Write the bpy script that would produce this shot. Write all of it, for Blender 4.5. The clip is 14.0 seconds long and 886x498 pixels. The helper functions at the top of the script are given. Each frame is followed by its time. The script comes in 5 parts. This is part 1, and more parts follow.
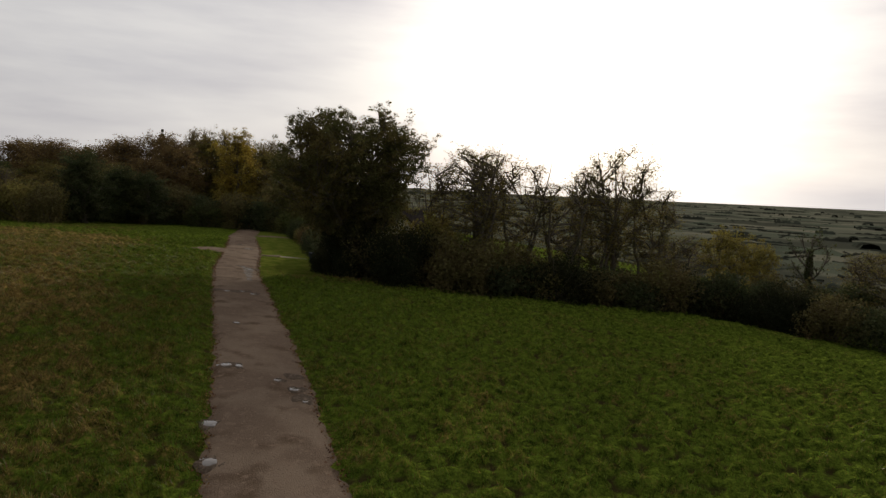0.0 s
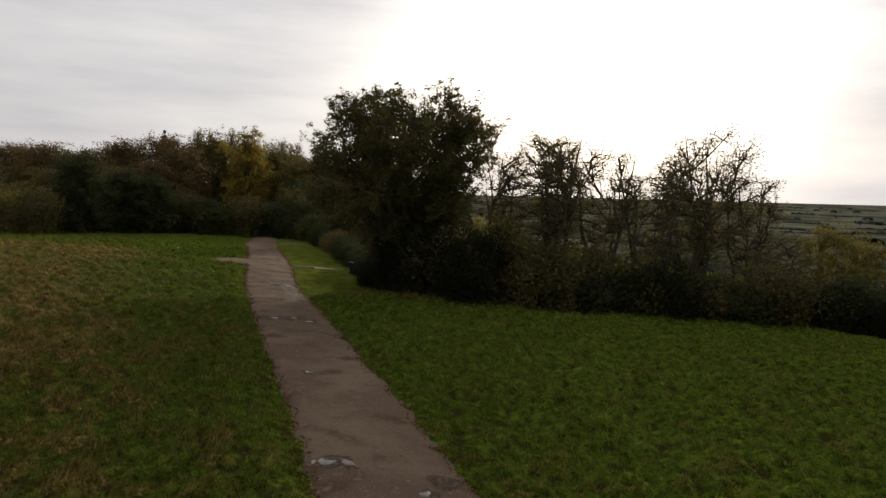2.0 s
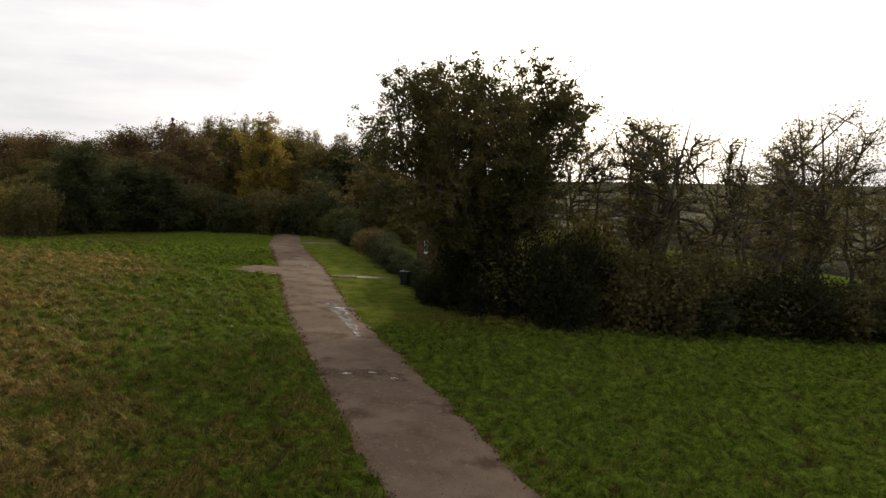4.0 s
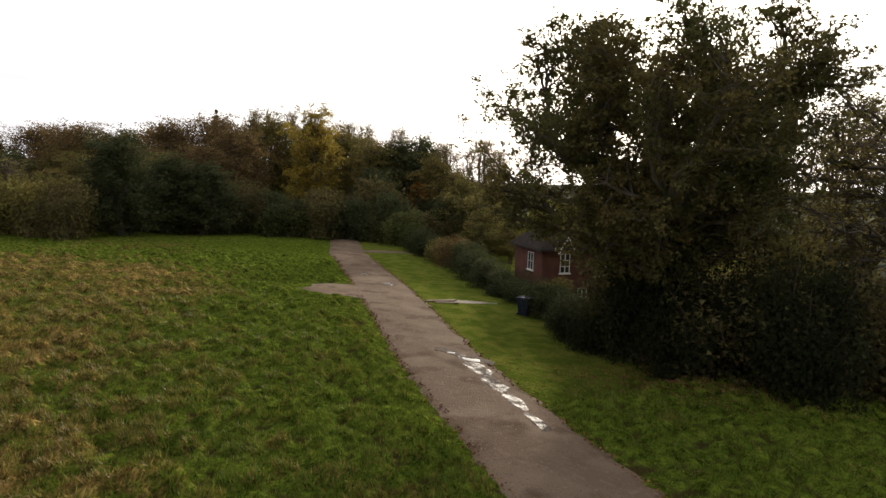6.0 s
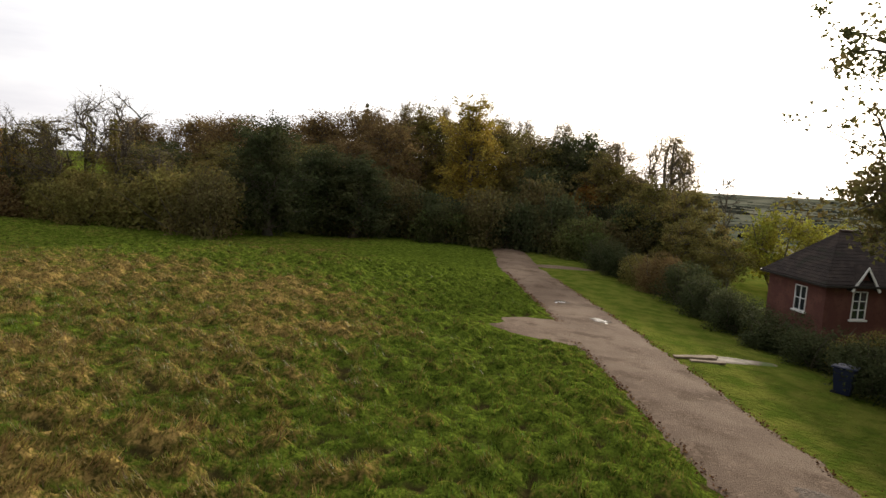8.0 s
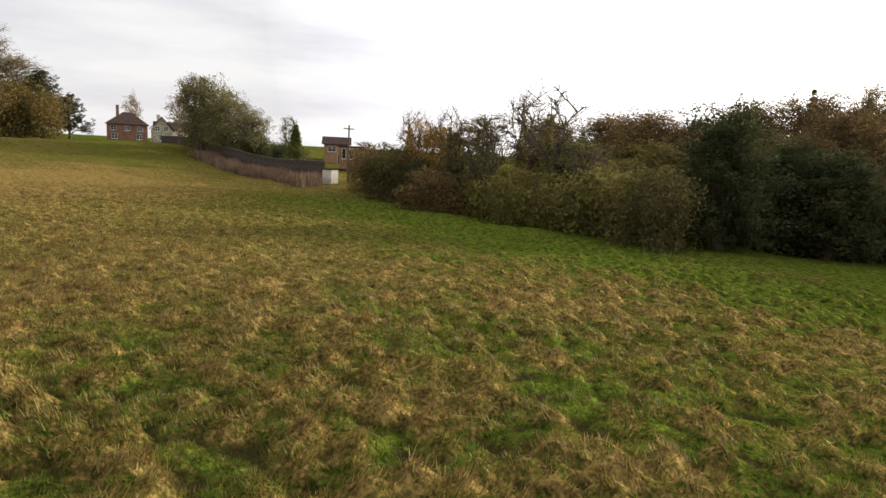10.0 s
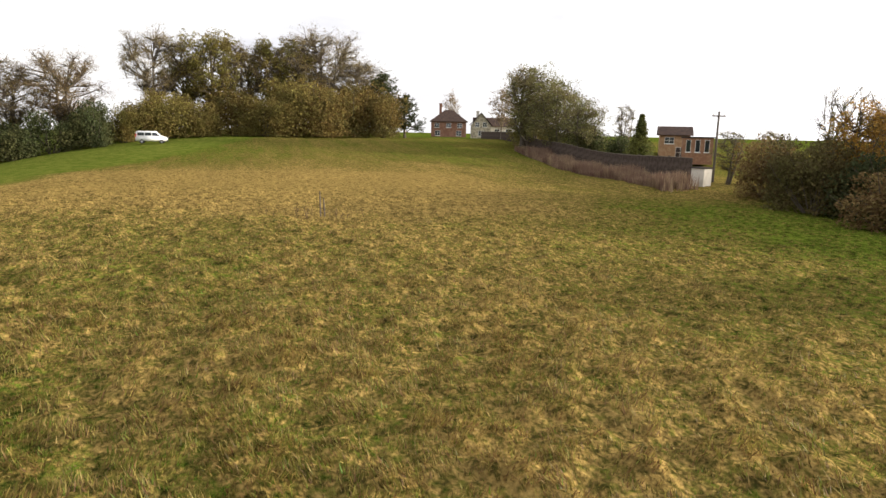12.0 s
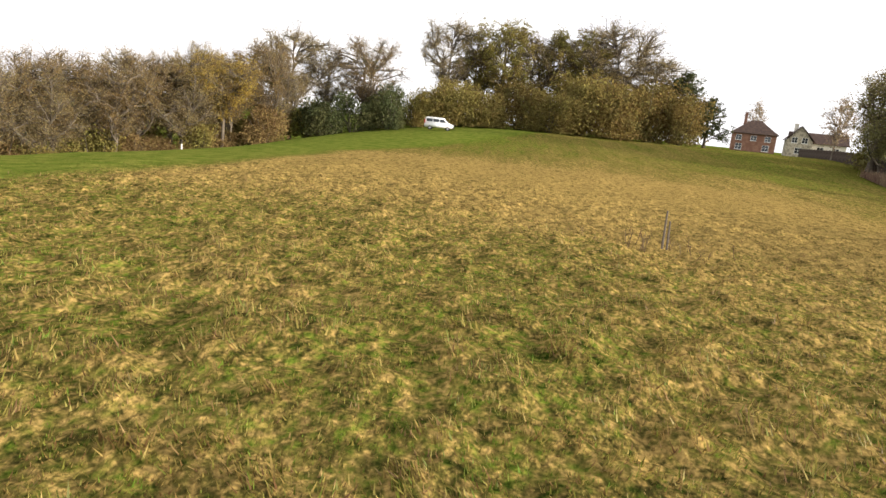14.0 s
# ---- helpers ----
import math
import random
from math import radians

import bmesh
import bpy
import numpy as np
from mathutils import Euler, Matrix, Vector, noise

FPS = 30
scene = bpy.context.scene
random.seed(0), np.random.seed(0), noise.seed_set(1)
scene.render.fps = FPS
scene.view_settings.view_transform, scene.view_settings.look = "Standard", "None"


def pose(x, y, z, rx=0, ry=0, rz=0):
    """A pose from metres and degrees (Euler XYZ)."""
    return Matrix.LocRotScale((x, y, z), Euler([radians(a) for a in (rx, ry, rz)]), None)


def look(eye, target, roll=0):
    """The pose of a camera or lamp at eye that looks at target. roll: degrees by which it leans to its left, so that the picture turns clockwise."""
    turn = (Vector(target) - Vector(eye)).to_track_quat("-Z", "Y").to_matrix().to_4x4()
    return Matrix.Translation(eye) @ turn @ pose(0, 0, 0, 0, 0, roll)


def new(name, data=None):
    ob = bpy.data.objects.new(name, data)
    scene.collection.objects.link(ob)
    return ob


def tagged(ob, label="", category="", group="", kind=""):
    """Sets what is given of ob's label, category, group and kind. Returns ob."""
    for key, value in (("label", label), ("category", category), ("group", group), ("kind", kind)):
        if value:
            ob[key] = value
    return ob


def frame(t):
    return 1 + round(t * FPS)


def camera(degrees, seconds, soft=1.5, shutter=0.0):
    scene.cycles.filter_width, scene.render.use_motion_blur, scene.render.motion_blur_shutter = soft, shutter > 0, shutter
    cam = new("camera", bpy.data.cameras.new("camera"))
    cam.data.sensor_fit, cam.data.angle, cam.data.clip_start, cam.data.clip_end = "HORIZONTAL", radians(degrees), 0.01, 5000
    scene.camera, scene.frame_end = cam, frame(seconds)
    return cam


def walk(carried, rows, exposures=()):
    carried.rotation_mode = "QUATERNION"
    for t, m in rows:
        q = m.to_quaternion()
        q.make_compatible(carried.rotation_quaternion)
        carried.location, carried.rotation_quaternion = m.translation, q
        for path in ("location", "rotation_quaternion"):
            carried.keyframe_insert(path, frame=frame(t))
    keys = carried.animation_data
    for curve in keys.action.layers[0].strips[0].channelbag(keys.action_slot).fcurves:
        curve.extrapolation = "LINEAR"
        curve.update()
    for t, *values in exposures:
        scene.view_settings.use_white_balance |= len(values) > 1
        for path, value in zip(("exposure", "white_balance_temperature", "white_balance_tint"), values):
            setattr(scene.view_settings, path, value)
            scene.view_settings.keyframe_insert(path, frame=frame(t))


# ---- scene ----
cam = camera(70.7, 14.0)
PATH = [
    (0.0, pose(-0.00, 0.00, 6.30, 83.69, -2.61, -0.00)),
    (0.5, pose(-1.48, 2.18, 6.12, 83.67, -2.51, 0.45)),
    (1.0, pose(-2.99, 4.63, 5.85, 83.73, -2.34, 0.36)),
    (1.5, pose(-4.25, 6.93, 5.63, 83.78, -2.06, 0.19)),
    (2.0, pose(-5.45, 9.32, 5.35, 84.00, -1.48, -0.31)),
    (4.5, pose(-11.12, 20.03, 5.85, 82.39, -0.38, 0.55)),
    (5.0, pose(-12.59, 22.69, 5.77, 82.29, -0.74, 2.91)),
    (5.5, pose(-13.88, 25.18, 5.55, 82.46, -1.28, 3.46)),
    (6.0, pose(-15.31, 27.72, 5.27, 82.82, -1.67, 2.90)),
    (6.5, pose(-16.64, 30.18, 5.08, 82.91, -1.72, 3.43)),
    (7.0, pose(-17.93, 32.88, 4.91, 82.82, -1.86, 5.49)),
    (7.5, pose(-19.24, 35.10, 4.72, 82.85, -2.20, 7.48)),
    (8.0, pose(-20.67, 37.43, 4.63, 82.65, -2.80, 14.90)),
    (8.5, pose(-22.16, 39.87, 4.19, 82.60, -2.70, 25.10)),
    (9.0, pose(-24.33, 41.80, 3.76, 82.38, -3.50, 35.95)),
    (11.5, pose(-39.73, 41.81, 4.31, 79.55, -0.40, 62.48)),
    (12.0, pose(-42.89, 42.06, 4.09, 79.47, -1.15, 73.25)),
    (12.5, pose(-45.68, 41.93, 3.86, 79.34, -2.70, 81.00)),
    (13.0, pose(-48.18, 41.58, 3.65, 78.85, -3.90, 88.85)),
    (13.5, pose(-50.08, 41.23, 3.49, 78.58, -4.70, 92.45)),
    (14.0, pose(-51.85, 40.65, 3.42, 78.20, -5.70, 97.50)),
]
EXPOSURES = [(0.0, -0.84), (2.0, -0.72), (4.5, -0.1), (7.5, 0.18), (9.0, 0.3), (11.5, 0.76), (12.5, 0.88), (14.0, 1.08)]
walk(cam, PATH, EXPOSURES)

# ---- world and sun ----
SUN_AZ, SUN_EL = 14.0, 12.0     # degrees: clockwise from +y, above the horizon
world = bpy.data.worlds.new("sky")
scene.world = world
world.use_nodes = True
wn, wl = world.node_tree.nodes, world.node_tree.links
wn.clear()


def wnode(kind, **inputs):
    n = wn.new(kind)
    for k, v in inputs.items():
        n.inputs[k.replace("_", " ")].default_value = v
    return n


sky = wnode("ShaderNodeTexSky")
sky.sky_type, sky.sun_disc = "NISHITA", False
sky.sun_elevation, sky.sun_rotation = radians(SUN_EL), radians(SUN_AZ)
sky.air_density, sky.dust_density, sky.ozone_density = 1.0, 3.0, 1.0
tc = wnode("ShaderNodeTexCoord")
# thin cloud sheet, brighter towards the sun
stretch = wnode("ShaderNodeMapping")
stretch.inputs["Scale"].default_value = (1.0, 1.0, 6.0)
wl.new(tc.outputs["Generated"], stretch.inputs["Vector"])
cloud = wnode("ShaderNodeTexNoise", Scale=2.2, Detail=6.0, Roughness=0.55)
wl.new(stretch.outputs["Vector"], cloud.inputs["Vector"])
ramp = wn.new("ShaderNodeValToRGB")
ramp.color_ramp.elements[0].position, ramp.color_ramp.elements[0].color = 0.3, (7.4, 7.3, 7.9, 1)
ramp.color_ramp.elements[1].position, ramp.color_ramp.elements[1].color = 0.6, (10.3, 10.1, 10.1, 1)
wl.new(cloud.outputs["Fac"], ramp.inputs["Fac"])
sundir = wn.new("ShaderNodeCombineXYZ")
for i, v in enumerate((math.sin(radians(SUN_AZ)) * math.cos(radians(SUN_EL)), math.cos(radians(SUN_AZ)) * math.cos(radians(SUN_EL)), math.sin(radians(SUN_EL)))):
    sundir.inputs[i].default_value = v
dot = wn.new("ShaderNodeVectorMath")
dot.operation = "DOT_PRODUCT"
wl.new(tc.outputs["Generated"], dot.inputs[0])
wl.new(sundir.outputs[0], dot.inputs[1])
glow = wn.new("ShaderNodeMapRange")
glow.inputs["From Min"].default_value, glow.inputs["From Max"].default_value = 0.25, 1.0
glow.inputs["To Min"].default_value, glow.inputs["To Max"].default_value = 0.0, 1.0
halo = wn.new("ShaderNodeMath")
halo.operation = "POWER"
halo.inputs[1].default_value = 24.0
wl.new(glow.outputs["Result"], halo.inputs[0])
gain = wn.new("ShaderNodeVectorMath")
gain.operation = "MULTIPLY_ADD"
gain.inputs[1].default_value, gain.inputs[2].default_value = (4.4, 4.0, 3.3), (1.0, 1.0, 1.0)
wl.new(halo.outputs[0], gain.inputs[0])
wide = wn.new("ShaderNodeMath")
wide.operation = "POWER"
wide.inputs[1].default_value = 0.7
wl.new(glow.outputs["Result"], wide.inputs[0])
spread = wn.new("ShaderNodeVectorMath")
spread.operation = "MULTIPLY_ADD"
spread.inputs[1].default_value = (1.05, 1.03, 1.0)
wl.new(wide.outputs[0], spread.inputs[0])
wl.new(gain.outputs["Vector"], spread.inputs[2])
wl.new(dot.outputs["Value"], glow.inputs["Value"])
lit = wn.new("ShaderNodeVectorMath")
lit.operation = "MULTIPLY"
wl.new(ramp.outputs["Color"], lit.inputs[0])
wl.new(spread.outputs["Vector"], lit.inputs[1])
veil = wn.new("ShaderNodeMix")
veil.data_type = "RGBA"
veil.inputs["Factor"].default_value = 0.85
wl.new(sky.outputs["Color"], veil.inputs["A"])
wl.new(lit.outputs["Vector"], veil.inputs["B"])
bg = wnode("ShaderNodeBackground", Strength=0.075)
wl.new(veil.outputs["Result"], bg.inputs["Color"])
wo = wn.new("ShaderNodeOutputWorld")
wl.new(bg.outputs["Background"], wo.inputs["Surface"])

sun_data = bpy.data.lights.new("sun", "SUN")
sun_data.energy, sun_data.angle, sun_data.color = 4.4, radians(3.0), (1.0, 0.9, 0.76)
sun = new("sun", sun_data)
sun.matrix_world = look((0, 0, 60), (-60 * math.sin(radians(SUN_AZ)), -60 * math.cos(radians(SUN_AZ)), 60 - 60 * math.tan(radians(SUN_EL))))

# ---- the lie of the land ----
LAND = [0.3, -3.28, -6.25, 12.06, -9.02, -3.12, -2.58, 9.86, -4.29, -10.75, -0.2, 10.68, -4.95, -11.5, 14.52]


def smooth(a, b, v):
    k = np.clip((v - a) / (b - a), 0, 1)
    return k * k * (3 - 2 * k)


def land(x, y):
    """Height of the ground, for numbers or arrays."""
    x, y = np.asarray(x, float), np.asarray(y, float)
    u, w = np.tanh((x + 45) / 110), np.tanh((y - 45) / 80)
    z, i = np.zeros(np.broadcast(x, y).shape), 0
    for a in range(5):
        for b in range(5 - a):
            z = z + LAND[i] * u ** a * w ** b
            i += 1
    z = 3 - 0.6 * np.logaddexp(0, (3 - z) / 0.6)                      # the hill levels off at the top
    z = z - 1.6 * np.exp(-(((x + 3) / 7) ** 2 + ((y - 75) / 9) ** 2))  # garden round the cottage lies lower
    z = z + 1.0 * np.exp(-(((x + 89) / 14) ** 2 + ((y - 81) / 9) ** 2))   # bank at the fence's end
    out = 0.75 * x + 0.55 * (y - 60) - 36
    z = z - 72 * smooth(0, 330, out)                                  # down into the vale
    return z


def hz(x, y):
    return float(land(x, y))

# ---- materials ----
def material(name, base, rough=0.8, spots=(), bump=0.0, bump_scale=20.0, metal=0.0, vary=0.0, translucent=0.0, coords="Object", spec=0.3):
    """A surface with a base colour, patches as (colour, scale, from, to), relief, and variation from piece to piece."""
    m = bpy.data.materials.new(name)
    m.use_nodes = True
    n, l = m.node_tree.nodes, m.node_tree.links
    b = n["Principled BSDF"]
    b.inputs["Roughness"].default_value, b.inputs["Metallic"].default_value = rough, metal
    b.inputs["Specular IOR Level"].default_value = spec
    tex = n.new("ShaderNodeTexCoord")
    col = None
    rgb = n.new("ShaderNodeRGB")
    rgb.outputs[0].default_value = (*base, 1)
    col = rgb.outputs[0]
    for c, scale, lo, hi in spots:
        noise_n = n.new("ShaderNodeTexNoise")
        noise_n.inputs["Scale"].default_value, noise_n.inputs["Detail"].default_value = scale, 5
        l.new(tex.outputs[coords], noise_n.inputs["Vector"])
        r = n.new("ShaderNodeMapRange")
        r.inputs["From Min"].default_value, r.inputs["From Max"].default_value = lo, hi
        l.new(noise_n.outputs["Fac"], r.inputs["Value"])
        mx = n.new("ShaderNodeMix")
        mx.data_type = "RGBA"
        mx.inputs["B"].default_value = (*c, 1)
        l.new(r.outputs["Result"], mx.inputs["Factor"])
        l.new(col, mx.inputs["A"])
        col = mx.outputs["Result"]
    if vary:
        g = n.new("ShaderNodeNewGeometry")
        hs = n.new("ShaderNodeHueSaturation")
        for out, lo, hi in (("Value", 1 - vary, 1 + vary), ("Hue", 0.5 - vary * 0.06, 0.5 + vary * 0.05)):
            r = n.new("ShaderNodeMapRange")
            r.inputs["To Min"].default_value, r.inputs["To Max"].default_value = lo, hi
            l.new(g.outputs["Random Per Island"], r.inputs["Value"])
            l.new(r.outputs["Result"], hs.inputs[out])
        l.new(col, hs.inputs["Color"])
        col = hs.outputs["Color"]
    l.new(col, b.inputs["Base Color"])
    if bump:
        bn = n.new("ShaderNodeTexNoise")
        bn.inputs["Scale"].default_value, bn.inputs["Detail"].default_value = bump_scale, 6
        l.new(tex.outputs[coords], bn.inputs["Vector"])
        bp = n.new("ShaderNodeBump")
        bp.inputs["Strength"].default_value, bp.inputs["Distance"].default_value = bump, 0.05
        l.new(bn.outputs["Fac"], bp.inputs["Height"])
        l.new(bp.outputs["Normal"], b.inputs["Normal"])
    if translucent:
        t = n.new("ShaderNodeBsdfTranslucent")
        l.new(col, t.inputs["Color"])
        mix = n.new("ShaderNodeMixShader")
        mix.inputs[0].default_value = translucent
        l.new(b.outputs[0], mix.inputs[1])
        l.new(t.outputs[0], mix.inputs[2])
        l.new(mix.outputs[0], n["Material Output"].inputs["Surface"])
    return m


def leafy(name, base, other, vary=0.32, translucent=0.34):
    return material(name, tuple(1.12 * c for c in base), 0.85, [(tuple(1.12 * c for c in other), 0.35, 0.45, 0.65)], vary=vary, translucent=translucent, spec=0.06)


OAK = leafy("oak leaves", (0.088, 0.086, 0.03), (0.13, 0.102, 0.036))
OLIVE = leafy("olive autumn leaves", (0.16, 0.142, 0.042), (0.21, 0.155, 0.05))
BROWN = leafy("brown autumn leaves", (0.16, 0.108, 0.046), (0.2, 0.14, 0.058))
ORANGE = leafy("orange autumn leaves", (0.2, 0.095, 0.022), (0.24, 0.14, 0.03))
YELLOW = leafy("yellow autumn leaves", (0.34, 0.25, 0.045), (0.24, 0.19, 0.045))
LIME = leafy("yellow-green leaves", (0.26, 0.24, 0.035), (0.16, 0.18, 0.03))
DARK = leafy("dark evergreen leaves", (0.055, 0.066, 0.028), (0.085, 0.085, 0.034))
GREEN = leafy("green leaves", (0.085, 0.105, 0.032), (0.125, 0.12, 0.04))
GREY = leafy("sparse grey-brown leaves", (0.19, 0.148, 0.072), (0.23, 0.175, 0.08))
PALE = leafy("pale birch leaves", (0.22, 0.16, 0.1), (0.26, 0.2, 0.12))
BARK = material("bark", (0.1, 0.08, 0.06), 0.9, [((0.13, 0.11, 0.083), 3.0, 0.45, 0.65), ((0.05, 0.06, 0.025), 1.2, 0.55, 0.7)], 0.5, 14)
BARKPALE = material("pale bark", (0.2, 0.17, 0.13), 0.9, [((0.09, 0.075, 0.055), 4.0, 0.5, 0.62)], 0.4, 14)


# ---- mesh helpers ----
def mesh_of(name, verts, faces, mats, face_mat=None, shade=False):
    me = bpy.data.meshes.new(name)
    me.from_pydata([tuple(v) for v in verts], [], [tuple(f) for f in faces])
    for m in mats if isinstance(mats, (list, tuple)) else [mats]:
        me.materials.append(m)
    if face_mat is not None:
        me.polygons.foreach_set("material_index", face_mat)
    if shade:
        me.polygons.foreach_set("use_smooth", [True] * len(me.polygons))
    me.update()
    return me


def fast_mesh(name, verts, quads, mat, shade=False):
    """A mesh from arrays: verts (n, 3), faces (m, k) all with k corners."""
    verts, quads = np.asarray(verts, np.float32), np.asarray(quads, np.int32)
    me = bpy.data.meshes.new(name)
    me.vertices.add(len(verts))
    me.vertices.foreach_set("co", verts.ravel())
    me.loops.add(quads.size)
    me.loops.foreach_set("vertex_index", quads.ravel())
    me.polygons.add(len(quads))
    k = quads.shape[1]
    me.polygons.foreach_set("loop_start", np.arange(0, quads.size, k, dtype=np.int32))
    me.materials.append(mat)
    if shade:
        me.polygons.foreach_set("use_smooth", np.ones(len(quads), bool))
    me.update(calc_edges=True)
    me.validate()
    return me


def empty(name, m, label, category, group="", kind=""):
    ob = new(name)
    ob.matrix_world = m
    return tagged(ob, label, category, group, kind)


def part(name, data, parent, label="", m=None):
    """A mesh (or a bmesh with its material) as one part of a thing."""
    ob = new(name, data)
    ob.parent = parent
    if m is not None:
        ob.matrix_basis = m
    if label:
        ob["label"] = label
    return ob


def box_bm(bm, x0, y0, z0, x1, y1, z1, bevel=0.0):
    vs = [bm.verts.new(p) for p in ((x0, y0, z0), (x1, y0, z0), (x1, y1, z0), (x0, y1, z0), (x0, y0, z1), (x1, y0, z1), (x1, y1, z1), (x0, y1, z1))]
    fs = [bm.faces.new([vs[i] for i in f]) for f in ((3, 2, 1, 0), (4, 5, 6, 7), (0, 1, 5, 4), (1, 2, 6, 5), (2, 3, 7, 6), (3, 0, 4, 7))]
    if bevel:
        bmesh.ops.bevel(bm, geom=list({e for f in fs for e in f.edges}), offset=bevel, segments=1, affect="EDGES")


def bm_mesh(name, bm, mat):
    bmesh.ops.recalc_face_normals(bm, faces=bm.faces)
    me = bpy.data.meshes.new(name)
    bm.to_mesh(me)
    bm.free()
    me.materials.append(mat)
    return me


def boxes(name, mat, *dims, bevel=0.0):
    bm = bmesh.new()
    for d in dims:
        box_bm(bm, *d, bevel=bevel)
    return bm_mesh(name, bm, mat)


# ---- trees ----
def tube(path, radii, sides, V, F):
    """Adds a tapered tube along path to the lists V and F (quads)."""
    path = np.asarray(path, float)
    n = len(path)
    tang = np.gradient(path, axis=0)
    tang /= np.linalg.norm(tang, axis=1)[:, None] + 1e-9
    ref = np.array([1.0, 0, 0]) if abs(tang[0][2]) > 0.6 else np.array([0, 0, 1.0])
    a = np.cross(tang, ref)
    a /= np.linalg.norm(a, axis=1)[:, None] + 1e-9
    b = np.cross(tang, a)
    ang = np.arange(sides) * 2 * math.pi / sides
    ring = path[:, None, :] + np.asarray(radii)[:, None, None] * (a[:, None, :] * np.cos(ang)[None, :, None] + b[:, None, :] * np.sin(ang)[None, :, None])
    base = sum(len(v) for v in V)
    V.append(ring.reshape(-1, 3))
    i = np.arange(n - 1)[:, None] * sides + base
    j = np.arange(sides)[None, :]
    jn = (j + 1) % sides
    F.append(np.stack([i + j, i + jn, i + sides + jn, i + sides + j], -1).reshape(-1, 4))


def bent(rng, a, b, n, bend):
    t = np.linspace(0, 1, n)[:, None]
    mid = rng.normal(0, bend, 3)
    return a + (b - a) * t + np.sin(t * math.pi) * mid + np.concatenate([[[0, 0, 0]], rng.normal(0, bend * 0.18, (n - 2, 3)), [[0, 0, 0]]])


def leaves_at(rng, pts, size, flat=0.5, folded=False):
    """Leaf blades, folded along the middle, at pts: (n, 3) in, verts and faces out."""
    n = len(pts)
    d = rng.normal(0, 1, (n, 3))
    d[:, 2] *= flat
    d /= np.linalg.norm(d, axis=1)[:, None]
    e = np.cross(d, rng.normal(0, 1, (n, 3)))
    e /= np.linalg.norm(e, axis=1)[:, None]
    nn = np.cross(d, e)
    s = size * rng.uniform(0.55, 1.35, n)[:, None]
    if not folded:
        v = np.stack([pts - d * s * 0.5, pts + e * s * 0.5 + d * s * 0.15, pts + d * s * 0.45 - e * s * 0.3], 1)
        return v.reshape(-1, 3), np.arange(3 * n).reshape(n, 3)
    v = np.stack([pts - d * s * 0.5, pts + e * s * 0.33 + nn * s * 0.12, pts + d * s * 0.5, pts - e * s * 0.33 + nn * s * 0.12], 1)
    q = np.arange(4 * n).reshape(n, 4)
    return v.reshape(-1, 3), q


def in_ball(rng, n):
    """Points in a ball of radius 1, somewhat flattened: leaves keep to their clump."""
    d = rng.normal(0, 1, (n, 3))
    d /= np.linalg.norm(d, axis=1)[:, None]
    return d * (rng.random(n) ** 0.42)[:, None] * np.array([1, 1, 0.78])


